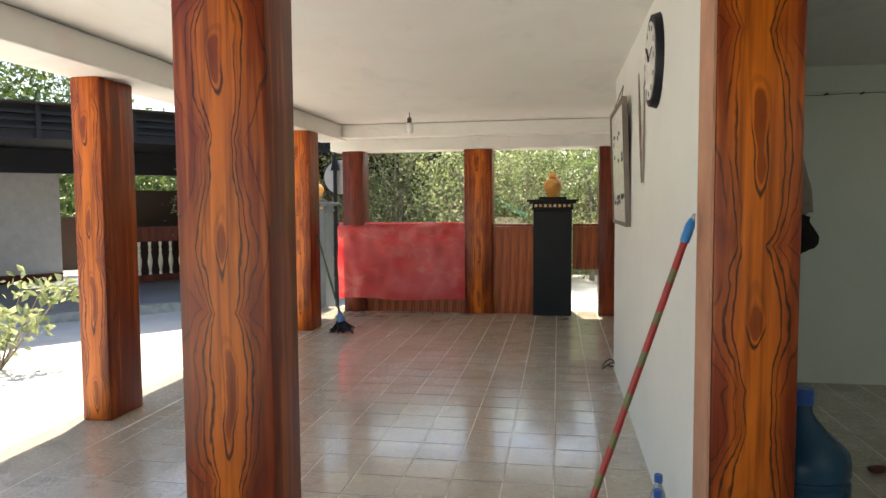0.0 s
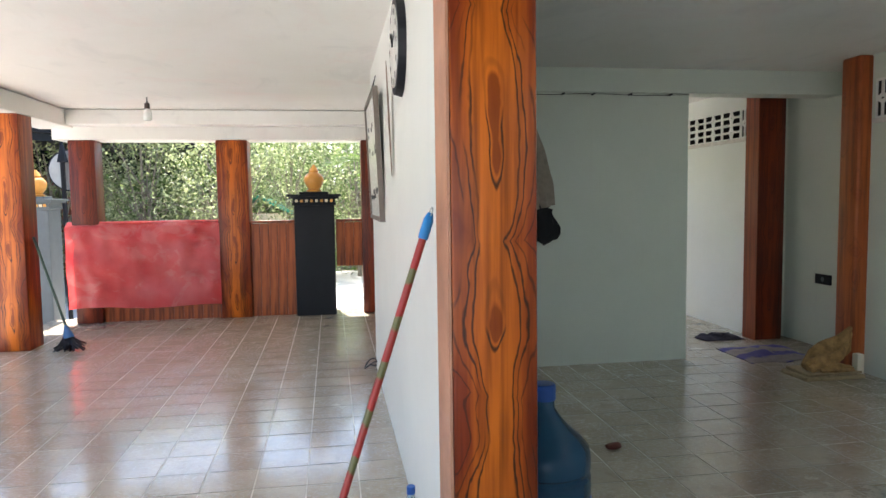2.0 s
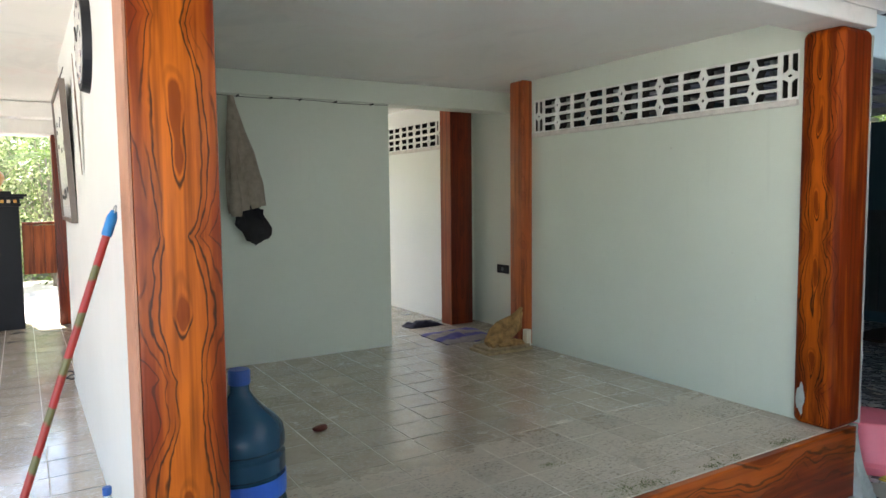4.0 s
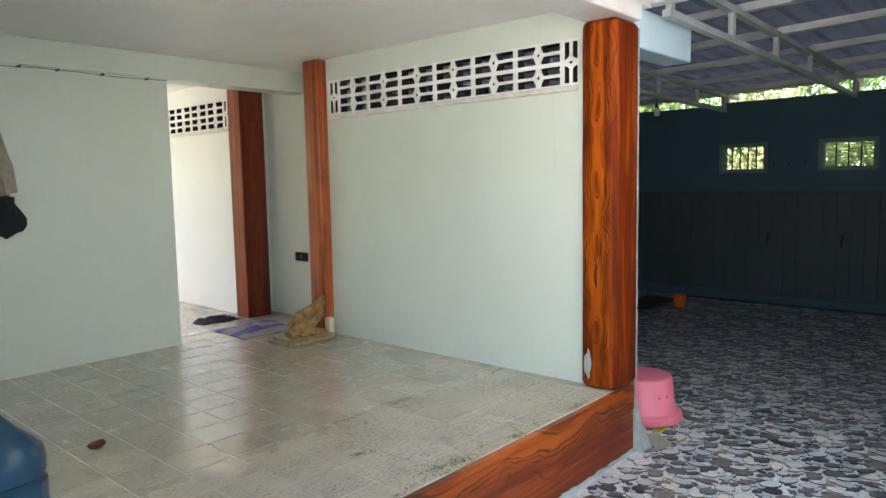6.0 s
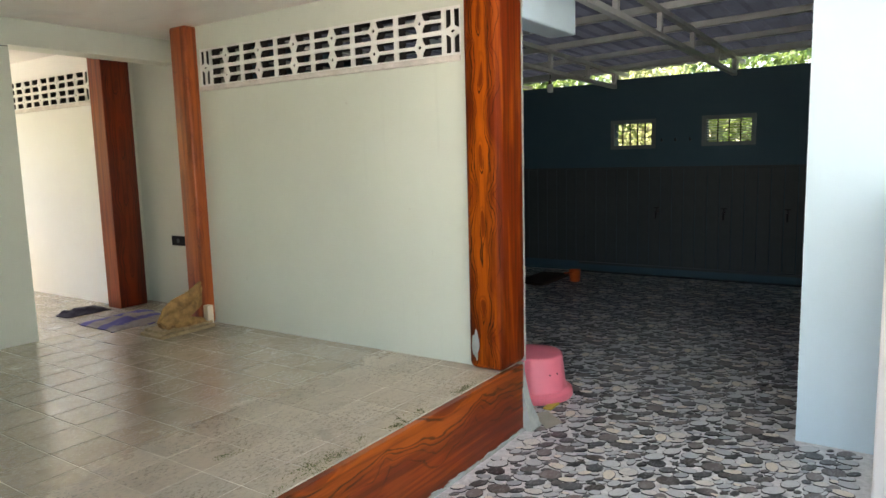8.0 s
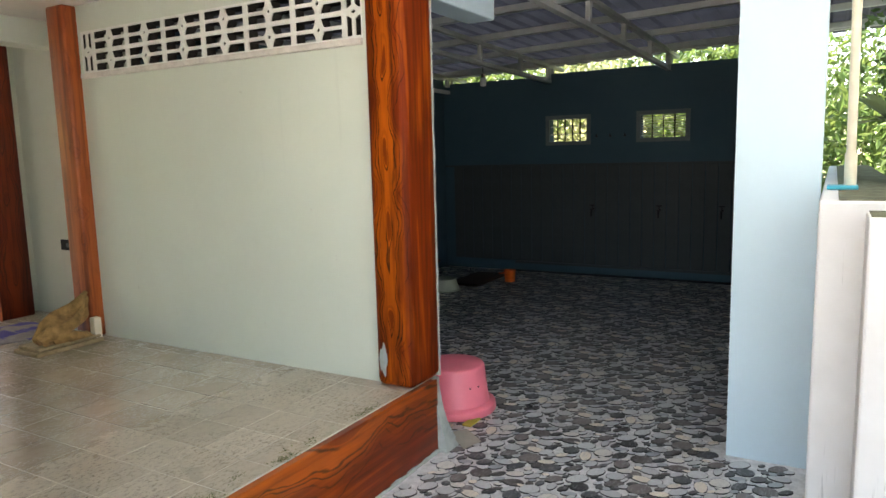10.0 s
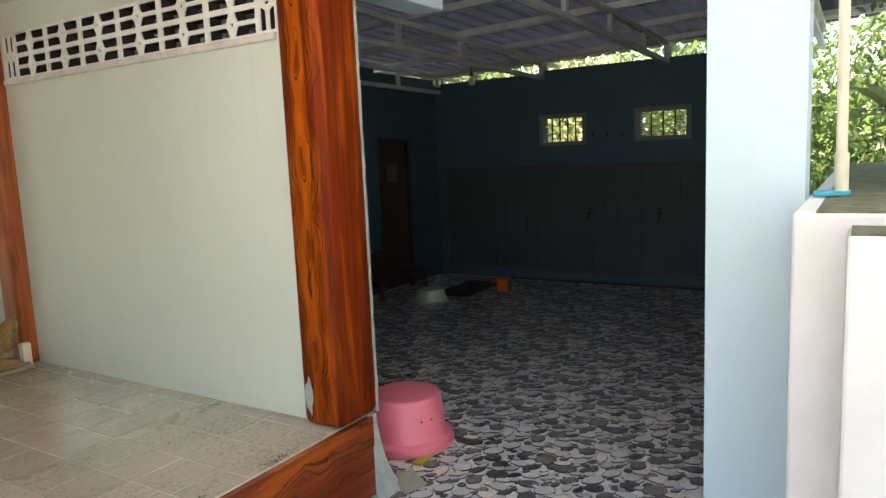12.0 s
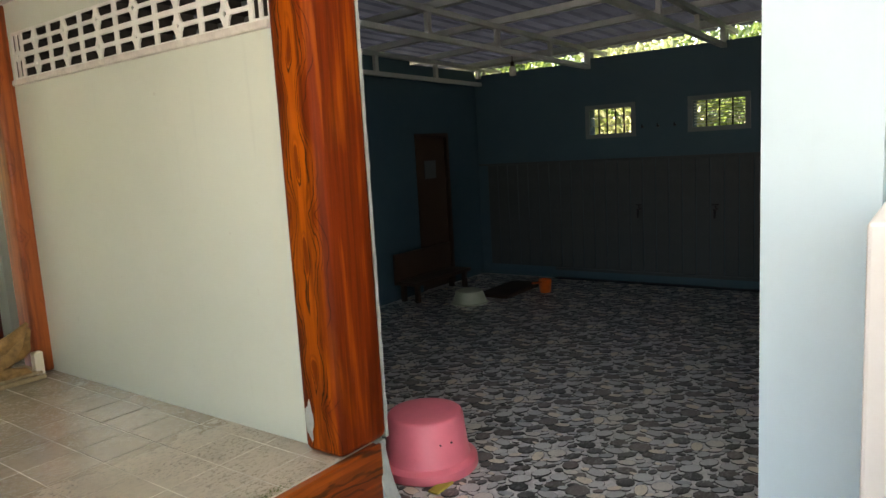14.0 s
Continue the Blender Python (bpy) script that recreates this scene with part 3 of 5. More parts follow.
def tile_box(x0, y0, x1, y1):
    g = 0.0032
    return (x0 + g, y0 + g, -0.012, x1 - g, y1 - g, random.uniform(-0.0008, 0.0006))


def cubes_mesh(name, rows, mat):
    """Many plain boxes as one mesh."""
    vs, fs = [], []
    for x0, y0, z0, x1, y1, z1 in rows:
        k = len(vs)
        vs += [(x0, y0, z0), (x1, y0, z0), (x1, y1, z0), (x0, y1, z0), (x0, y0, z1), (x1, y0, z1), (x1, y1, z1), (x0, y1, z1)]
        fs += [(k + 4, k + 5, k + 6, k + 7), (k, k + 1, k + 5, k + 4), (k + 1, k + 2, k + 6, k + 5), (k + 2, k + 3, k + 7, k + 6), (k + 3, k, k + 4, k + 7)]
    me = bpy.data.meshes.new(name)
    me.from_pydata(vs, [], fs)
    me.materials.append(M[mat])
    return me


def lay_tiles():
    full = cubes_mesh("tile", [(0.0032, 0.0032, -0.012, T - 0.0032, T - 0.0032, 0.0)], "tile")
    rest, picked = [], 0
    i0, i1 = math.floor((-2.975 - TX) / T), math.ceil((XV - TX) / T)
    j0, j1 = math.floor((0.03 - TY) / T), math.ceil((6.6 - TY) / T)
    for i in range(i0, i1):
        for j in range(j0, j1):
            x0, y0 = TX + i * T, TY + j * T
            x1, y1 = min(x0 + T, XV), min(y0 + T, 6.6)
            cx0, cy0 = max(x0, -2.975), max(y0, 0.034)
            if x1 - cx0 < 0.01 or y1 - cy0 < 0.01:
                continue
            whole = x1 - cx0 > T - 1e-4 and y1 - cy0 > T - 1e-4
            if whole and picked < 300 and (x0 > 0.2 and y1 < 3.3 or x1 < 0.05 and x0 > -2.0 and y0 > 1.0 and y1 < 4.3):
                ob = new("tile", full)
                ob.parent = slab
                ob.location = (x0, y0, random.uniform(-0.0008, 0.0006))
                picked += 1
            else:
                rest.append(tile_box(cx0, cy0, x1, y1))
    rest += [tile_box(XV, 2.79 + k * T, 3.848, 2.79 + (k + 1) * T) for k in range(5)]
    ob = new("tiles", cubes_mesh("tiles", rest, "tile"))
    ob.parent = slab
    tagged(ob, kind="stuff")


def lay_pebbles():
    """Printed pebbles of the forecourt tiles: flat ovals, barely proud, one print on every tile."""
    rnd = random.Random(5)
    P, turn0 = 0.62, radians(-8.5)
    cell = []
    for big in (True, False):
        tries = 0
        while tries < 900 and len(cell) < (46 if big else 100):
            tries += 1
            a = rnd.uniform(0.040, 0.064) if big else rnd.uniform(0.020, 0.034)
            b = a * (rnd.uniform(0.48, 0.68) if rnd.random() < 0.8 else rnd.uniform(0.82, 0.95))
            u, v = rnd.uniform(0, P), rnd.uniform(0, P)
            near = 9.0
            for u2, v2, a2, b2, *_ in cell:
                du, dv = (u - u2 + P / 2) % P - P / 2, (v - v2 + P / 2) % P - P / 2
                du, dv = du * 0.77 - dv * 0.64, du * 0.64 + dv * 0.77
                near = min(near, math.hypot(du * 0.8, dv * 1.25) / (0.42 * (a + b + a2 + b2)))
            if near > (1.10 if big else 0.98):
                cell.append((u, v, a, b, rnd.gauss(-0.70, 0.4), rnd.uniform(0, 1), rnd.uniform(0.85, 1.15)))
    vs, fs, slots, tones = [], [], [], []
    c0, s0 = math.cos(turn0), math.sin(turn0)
    seg = 11
    for i in range(-10, 22):
        for j in range(-10, 10):
            for n, (u, v, a, b, turn, tone, bend) in enumerate(cell):
                gx, gy = 3.32 + i * P + u, -0.13 + j * P + v
                px, py = 3.32 + (gx - 3.32) * c0 - (gy + 0.13) * s0, -0.13 + (gx - 3.32) * s0 + (gy + 0.13) * c0
                if not (-3.38 < px < XB - 0.06 and -3.14 < py < YL - 0.06):
                    continue
                if (px < 3.9 and py > -0.06) or (px > 4.32 and py < YR + 0.06) or (px > 3.68 and py < -1.76):
                    continue
                h = 0.0012 + 0.0022 * ((n * 0.618) % 1.0)
                k = len(vs)
                c, s = math.cos(turn + turn0), math.sin(turn + turn0)
                for ring, z in ((1.0, -0.006), (1.0, h * 0.7), (0.94, h * 0.9), (0.5, h)):
                    for w in range(seg):
                        t = 2 * math.pi * w / seg
                        ex, ey = a * ring * math.cos(t), b * ring * math.sin(t) * (1 + 0.12 * bend * math.cos(t))
                        vs.append((px + ex * c - ey * s, py + ex * s + ey * c, G + z))
                for r0 in range(3):
                    for w in range(seg):
                        fs.append((k + r0 * seg + w, k + r0 * seg + (w + 1) % seg, k + (r0 + 1) * seg + (w + 1) % seg, k + (r0 + 1) * seg + w))
                        slots.append(1 if r0 < 2 else 0)
                fs.append(tuple(range(k + 3 * seg, k + 4 * seg)))
                slots.append(0)
                tones += [tone] * (3 * seg + 1)
    me = bpy.data.meshes.new("pebbles")
    me.from_pydata(vs, [], fs)
    me.materials.append(M["pebble"])
    me.materials.append(M["pebble_rim"])
    me.polygons.foreach_set("material_index", slots)
    me.attributes.new("tone", "FLOAT", "FACE").data.foreach_set("value", tones)
    ob = new("pebbles", me)
    ob.parent = forecourt
    tagged(ob, kind="stuff")


# ---- fence side ----
def fence():
    f = thing("fence", (-1.5, 6.32, 0), "red-brown varnished plank fence between the posts", "fence")
    rnd = random.Random(3)

    def run(x0, x1, z0, z1):
        n = max(1, round((x1 - x0) / 0.105))
        w = (x1 - x0) / n
        for i in range(n):
            c = (x0 + w * (i + 0.5), 6.32, z0)
            b = centred(box(x0 + w * i + 0.0008, 6.31 + rnd.uniform(0, 0.002), z0, x0 + w * (i + 1) - 0.0008, 6.335, z1 + rnd.uniform(-0.004, 0.004), 0.0015, 1), c)
            part("plank", b, "plank", f).location = Vector(c) - f.location
    run(-2.79, -1.53, 0.0, 1.06)
    run(-1.19, -0.70, 0.0, 1.06)
    run(-0.23, 0.07, 0.55, 1.06)
    part("backing", boxes((-2.79, 6.336, 0.0, -1.53, 6.35, 1.06)), "dark_wood", f)
    part("backing", boxes((-1.19, 6.336, 0.0, -0.70, 6.35, 1.06)), "dark_wood", f)
    part("backing", boxes((-0.23, 6.336, 0.55, 0.07, 6.35, 1.06)), "dark_wood", f)
    for x0, x1 in ((-2.79, -1.53), (-1.19, -0.70), (-0.23, 0.07)):
        part("top_rail", box(x0, 6.30, 1.065, x1, 6.352, 1.095, 0.004), "plank", f)


def tarp():
    """The red sheet hung over the fence rail, creased."""
    bm = bmesh.new()
    nx, nz = 70, 44
    grid = []
    for j in range(nz + 1):
        rowv = []
        for i in range(nx + 1):
            u, v = i / nx, j / nz
            x = -3.12 + 1.60 * u
            sag = 0.012 * math.sin(u * 9) * (1 - v)
            z = 0.165 + sag + (1.105 - 0.165) * v
            wr = noise.noise((x * 2.2, z * 2.6, 0.3)) * 0.045 + noise.noise((x * 7, z * 5, 2.0)) * 0.018 + 0.02 * abs(noise.noise((x * 4 + z * 2, z * 3.2, 5.0)))
            y = 6.225 - 0.025 + wr
            if v > 0.95:
                y += (v - 0.95) * 1.6
            rowv.append(bm.verts.new((x, y, z)))
        grid.append(rowv)
    for j in range(nz):
        for i in range(nx):
            bm.faces.new((grid[j][i], grid[j][i + 1], grid[j + 1][i + 1], grid[j + 1][i]))
    bmesh.ops.solidify(bm, geom=bm.faces[:], thickness=0.002)
    n = Nodes("red_plastic_sheet", 0.26)
    n.done(n.mix(n.ramp(n.noise(2.5), (0.35, 0.0), (0.65, 1.0)), (0.88, 0.11, 0.11), (0.92, 0.18, 0.18)))
    n.bump(n.math("ADD", n.noise(4.0, detail=4, dist=1.2), n.math("MULTIPLY", n.noise(16.0, detail=3, dist=0.8), 0.3)), 0.35, 0.012)
    # Paler pink patches paint sunlight onto the red sheet.
    sun_patches = n.ramp(n.noise(3.6, n.coords((1, 1, 1.4)), detail=5, dist=0.8), (0.52, 0.0), (0.60, 1.0))
    n.put(n.b, "Base Color", n.mix(n.math("MULTIPLY", sun_patches, 0.2), n.b.inputs["Base Color"].links[0].from_socket, (0.94, 0.52, 0.50)))
    tr = n.add("BsdfTranslucent")
    n.t.links.new(n.b.inputs["Base Color"].links[0].from_socket, tr.inputs[0])
    ms = n.add("MixShader", Fac=0.06)
    n.t.links.new(n.b.outputs[0], ms.inputs[1])
    n.t.links.new(tr.outputs[0], ms.inputs[2])
    n.t.links.new(ms.outputs[0], n.t.nodes["Material Output"].inputs[0])
    t = thing("tarpaulin", (-2.32, 6.22, 0.165), "creased bright red plastic sheet draped over the fence", "tarpaulin")
    part("sheet", bm, n.m, t, smooth=True)
    part("top_hem", rods(((-3.12, 6.285, 1.106), (-1.535, 6.285, 1.106), 0.012, 0.012), seg=10), n.m, t, "rolled hem of the red sheet", smooth=True)


def gate_pillar(cx, cy, half, z0, shaft, mat, label):
    p = thing("gate_pillar", (cx, cy, z0), label, "pillar", "gate pillars")
    h = half
    part("shaft", box(cx - h, cy - h, z0, cx + h, cy + h, shaft, 0.008), mat, p)
    part("cornice", boxes((cx - h - 0.02, cy - h - 0.02, shaft, cx + h + 0.02, cy + h + 0.02, shaft + 0.03), (cx - h - 0.01, cy - h - 0.01, shaft + 0.03, cx + h + 0.01, cy + h + 0.01, shaft + 0.075),
                          (cx - h - 0.05, cy - h - 0.05, shaft + 0.075, cx + h + 0.05, cy + h + 0.05, shaft + 0.10), (cx - h - 0.075, cy - h - 0.075, shaft + 0.10, cx + h + 0.075, cy + h + 0.075, shaft + 0.125),
                          (cx - h + 0.06, cy - h + 0.06, shaft + 0.125, cx + h - 0.06, cy + h - 0.06, shaft + 0.155), bevel=0.004), mat, p)
    k = 8
    for i in range(k):
        x = cx - h + 0.03 + (2 * h - 0.06) * i / (k - 1)
        part("bead", box(x - 0.016, cy - h - 0.022, shaft + 0.036, x + 0.016, cy - h - 0.008, shaft + 0.068, 0.004, 1), "gold" if i % 2 else "cream", p)
    prof = [(0.085, 0.0), (0.09, 0.02), (0.06, 0.035), (0.075, 0.05), (0.10, 0.09), (0.115, 0.13), (0.11, 0.17), (0.08, 0.21), (0.05, 0.225), (0.06, 0.24), (0.045, 0.265), (0.022, 0.295), (0.008, 0.315)]
    part("finial", lathe(prof, cx, cy, shaft + 0.155, 20), "gold", p, "orange-gold onion-shaped finial", smooth=True)


def mirror_sign(cx, cy, z):
    s = thing("convex_mirror", (cx, cy, -0.24), "round pale traffic mirror on a dark pole beyond the fence", "mirror")
    part("pole", rods(((cx - 0.06, cy - 0.08, -0.24), (cx - 0.06, cy - 0.08, z + 0.1), 0.03, 0.03), ((cx - 0.06, cy - 0.08, z + 0.1), (cx - 0.06, cy - 0.08, z + 0.4), 0.07, 0.004)), "black", s)
    bm = bmesh.new()
    bmesh.ops.create_cone(bm, cap_ends=True, segments=32, radius1=0.26, radius2=0.25, depth=0.04, matrix=pose(cx, cy, z, 90, 0, 0))
    part("face", bm, plain("dull_grey_mirror", (0.34, 0.35, 0.35), 0.3), s)
    bm = bmesh.new()
    bmesh.ops.create_cone(bm, cap_ends=True, segments=32, radius1=0.275, radius2=0.275, depth=0.03, matrix=pose(cx, cy + 0.02, z, 90, 0, 0))
    part("rim", bm, "black", s)


def green_hut():
    h = thing("small_hut", (-1.5, 10.6, -0.1), "small hut with a green gabled roof behind the fence", "hut")
    bm = bmesh.new()
    for sx in (-1, 1):
        vs = [(-1.5, 10.2, 1.36), (-1.5 + sx * 0.55, 10.2, 1.08), (-1.5 + sx * 0.55, 11.4, 1.08), (-1.5, 11.4, 1.36)]
        lo = [bm.verts.new(v) for v in vs]
        hi = [bm.verts.new((v[0], v[1], v[2] + 0.05)) for v in vs]
        bm.faces.new(lo), bm.faces.new(hi)
        for i in range(4):
            bm.faces.new((lo[i], lo[(i + 1) % 4], hi[(i + 1) % 4], hi[i]))
    part("roof", bm, plain("green_roof_sheet", (0.04, 0.30, 0.20), 0.4), h)
    part("wall", box(-1.95, 10.35, -0.1, -1.05, 11.3, 1.1), "cream", h)


# ---- greenery ----
def leaf_cloud(name, centres, per, spread, size, seed, mat, long=2.0, parent=None):
    """Many small bent leaves scattered about clump centres."""
    rng = np.random.default_rng(seed)
    cs = np.repeat(np.array(centres, float), per, axis=0)
    n = len(cs)
    p = cs + rng.normal(0, 1, (n, 3)) * np.array(spread)
    d = rng.normal(0, 1, (n, 3))
    d[:, 2] -= 0.35
    d /= np.linalg.norm(d, axis=1)[:, None]
    w = np.cross(d, rng.normal(0, 1, (n, 3)))
    w /= np.linalg.norm(w, axis=1)[:, None]
    up = np.cross(w, d)
    s = size * rng.uniform(0.6, 1.4, n)[:, None]
    a, tip = p, p + d * s * long - up * s * 0.25
    mid = p + d * s * long * 0.45
    l, r = mid + w * s * 0.5 + up * s * 0.1, mid - w * s * 0.5 + up * s * 0.1
    vs = np.stack([a, l, tip, r], 1).reshape(-1, 3)
    fs = np.arange(4 * n).reshape(-1, 4)
    me = bpy.data.meshes.new(name)
    me.from_pydata(vs.tolist(), [], fs.tolist())
    me.materials.append(M[mat])
    ob = new(name, me)
    if parent:
        ob.parent = parent
        ob.location = -Vector(parent.location)
    return ob


def tree(x, y, z, height, radius, seed, mat, label, clumps=40, per=90, size=0.055, base=0.25, name="tree", spread=0.2):
    rng = random.Random(seed)
    t = thing(name, (x, y, z), label, "tree" if name == "tree" else "shrub", "greenery")
    top = Vector((x + rng.uniform(-0.3, 0.3), y + rng.uniform(-0.3, 0.3), z + height * 0.8))
    bm = rods(((x, y, z), (x + rng.uniform(-0.1, 0.1), y, z + height * 0.4), 0.05 * height / 3, 0.035 * height / 3))
    rod(bm, (x, y, z + height * 0.38), top, 0.036 * height / 3, 0.012)
    cs = []
    for i in range(clumps):
        u, v = rng.uniform(0, 2 * math.pi), rng.uniform(base, 1.0)
        r = radius * math.sqrt(rng.uniform(0.1, 1)) * (0.55 + 0.6 * math.sin(math.pi * min(1, v)))
        c = Vector((x + r * math.cos(u), y + r * math.sin(u), z + height * v))
        cs.append(tuple(c))
        f = rng.uniform(0.15, 0.7)
        rod(bm, Vector((x, y, z)).lerp(top, f), c, 0.016, 0.005, seg=5)
    part("trunk", bm, "bark", t)
    leaf_cloud("crown", cs, per, (spread, spread, spread * 0.8), size, seed, mat, parent=t)
    return t


def greenery():
    rng = random.Random(11)
    for i, x in enumerate((-6.3, -4.7, -3.3, -2.1, -0.9, 0.4, 1.8)):
        tree(x + rng.uniform(-0.2, 0.2), 10.2 + rng.uniform(-0.5, 0.8), -0.1, rng.uniform(2.5, 3.0), 1.0, 20 + i, "leaf_pale", "thin-stemmed garden tree with pale green leaves behind the fence", 52, 120, 0.030, 0.10)
    for i, x in enumerate((-5.5, -2.7, 0.2, 2.6)):
        tree(x, 13.0 + rng.uniform(-0.4, 0.6), -0.3, 3.4, 1.7, 40 + i, "leaf", "leafy green tree behind the garden", 56, 120, 0.045, 0.08, spread=0.3)
    woods = [(rng.uniform(-34, 16), rng.uniform(17, 23), rng.uniform(-0.2, 3.2)) for _ in range(420)] + [(rng.uniform(-19, 7), rng.uniform(17, 21), rng.uniform(-0.2, 3.0)) for _ in range(340)]
    tagged(leaf_cloud("woods", woods, 140, (0.7, 0.7, 0.6), 0.085, 5, "leaf", 2.6), "dense green woods closing the view", "woods", kind="stuff")
    left = [(rng.uniform(-30, -13), rng.uniform(8, 16), rng.uniform(1.2, 5.4)) for _ in range(520)]
    tagged(leaf_cloud("woods", left, 130, (0.7, 0.7, 0.6), 0.075, 6, "leaf_dark", 3.2), "green bamboo-like woods behind the neighbouring roof", "woods", kind="stuff")
    back = [(rng.uniform(12.5, 17), rng.uniform(-9, 14), rng.uniform(-0.2, 4.4)) for _ in range(210)] + [(rng.uniform(13, 16), rng.uniform(-6, 9), rng.uniform(0.4, 2.3)) for _ in range(220)]
    tagged(leaf_cloud("woods", back, 190, (0.7, 0.7, 0.6), 0.065, 7, "leaf", 2.6), "sunlit green woods behind the annex", "woods", kind="stuff")
    for i, (x, y) in enumerate(((11.0, -0.6), (11.3, 1.4), (11.0, 3.3), (11.2, 5.0))):
        tree(x, y, -0.4, 3.1, 0.9, 60 + i, "leaf_pale" if i % 2 else "leaf", "sunlit green tree behind the annex wall", 50, 100, 0.06, 0.2)
    for i, (x, y) in enumerate(((7.4, -3.4), (9.6, -4.2), (6.2, -4.6))):
        tree(x, y, -0.4, 4.6, 1.1, 70 + i, "leaf_dark" if i != 1 else "leaf_pale", "dark green garden tree beyond the white wall", 60, 260, 0.034, 0.1)


def long_leaf_plant():
    """A stout shrub with whorls of long blades beyond the white wall."""
    p = thing("frangipani", (5.6, -2.35, -0.4), "frangipani shrub with whorls of long bright leaves", "shrub", "greenery")
    bm = rods(((5.6, -2.35, -0.42), (5.55, -2.3, 0.9), 0.05, 0.035), ((5.55, -2.3, 0.9), (5.35, -2.16, 1.35), 0.03, 0.02), ((5.55, -2.3, 0.9), (5.75, -2.42, 1.7), 0.03, 0.018), ((5.55, -2.3, 0.9), (5.2, -2.36, 1.1), 0.028, 0.02))
    part("stem", bm, "bark", p, smooth=True)
    rng = random.Random(8)
    n = 0
    for c in ((5.35, -2.16, 1.35), (5.75, -2.42, 1.7), (5.2, -2.36, 1.1)):
        for i in range(13):
            u, el = rng.uniform(0, 6.28), rng.uniform(0.1, 1.1)
            L, W = rng.uniform(0.30, 0.46), rng.uniform(0.038, 0.055)
            d = Vector((math.cos(u) * math.cos(el), math.sin(u) * math.cos(el), math.sin(el)))
            side = d.cross(Vector((0, 0, 1))).normalized()
            bm = bmesh.new()
            prev = None
            for k in range(6):
                f = k / 5
                ww = W * math.sin(math.pi * (0.12 + 0.86 * f)) + 0.002
                mid = Vector(c) + d * L * f - Vector((0, 0, 0.16 * L * f * f * 2))
                cur = (bm.verts.new(mid + side * ww + Vector((0, 0, 0.008))), bm.verts.new(mid), bm.verts.new(mid - side * ww + Vector((0, 0, 0.008))))
                if prev:
                    bm.faces.new((prev[0], cur[0], cur[1], prev[1]))
                    bm.faces.new((prev[1], cur[1], cur[2], prev[2]))
                prev = cur
            part("leaf", bm, "leaf_pale" if i % 3 else "leaf", p)
            n += 1


def yard_shrub():
    p = thing("shrub", (-5.75, 3.75, -0.24), "low pale green shrub at the yard's edge", "shrub", "greenery")
    rng = random.Random(4)
    bm = bmesh.new()
    cs = []
    for i in range(16):
        e = Vector((-5.75 + rng.uniform(-0.75, 0.55), 3.75 + rng.uniform(-0.5, 0.5), -0.24 + rng.uniform(0.25, 0.85)))
        rod(bm, (-5.75, 3.75, -0.24), e, 0.012, 0.004, seg=5)
        cs.append(tuple(e))
    part("stem", bm, "bark", p)
    leaf_cloud("crown", cs, 26, (0.08, 0.08, 0.07), 0.05, 3, "leaf_pale", 1.9, p)


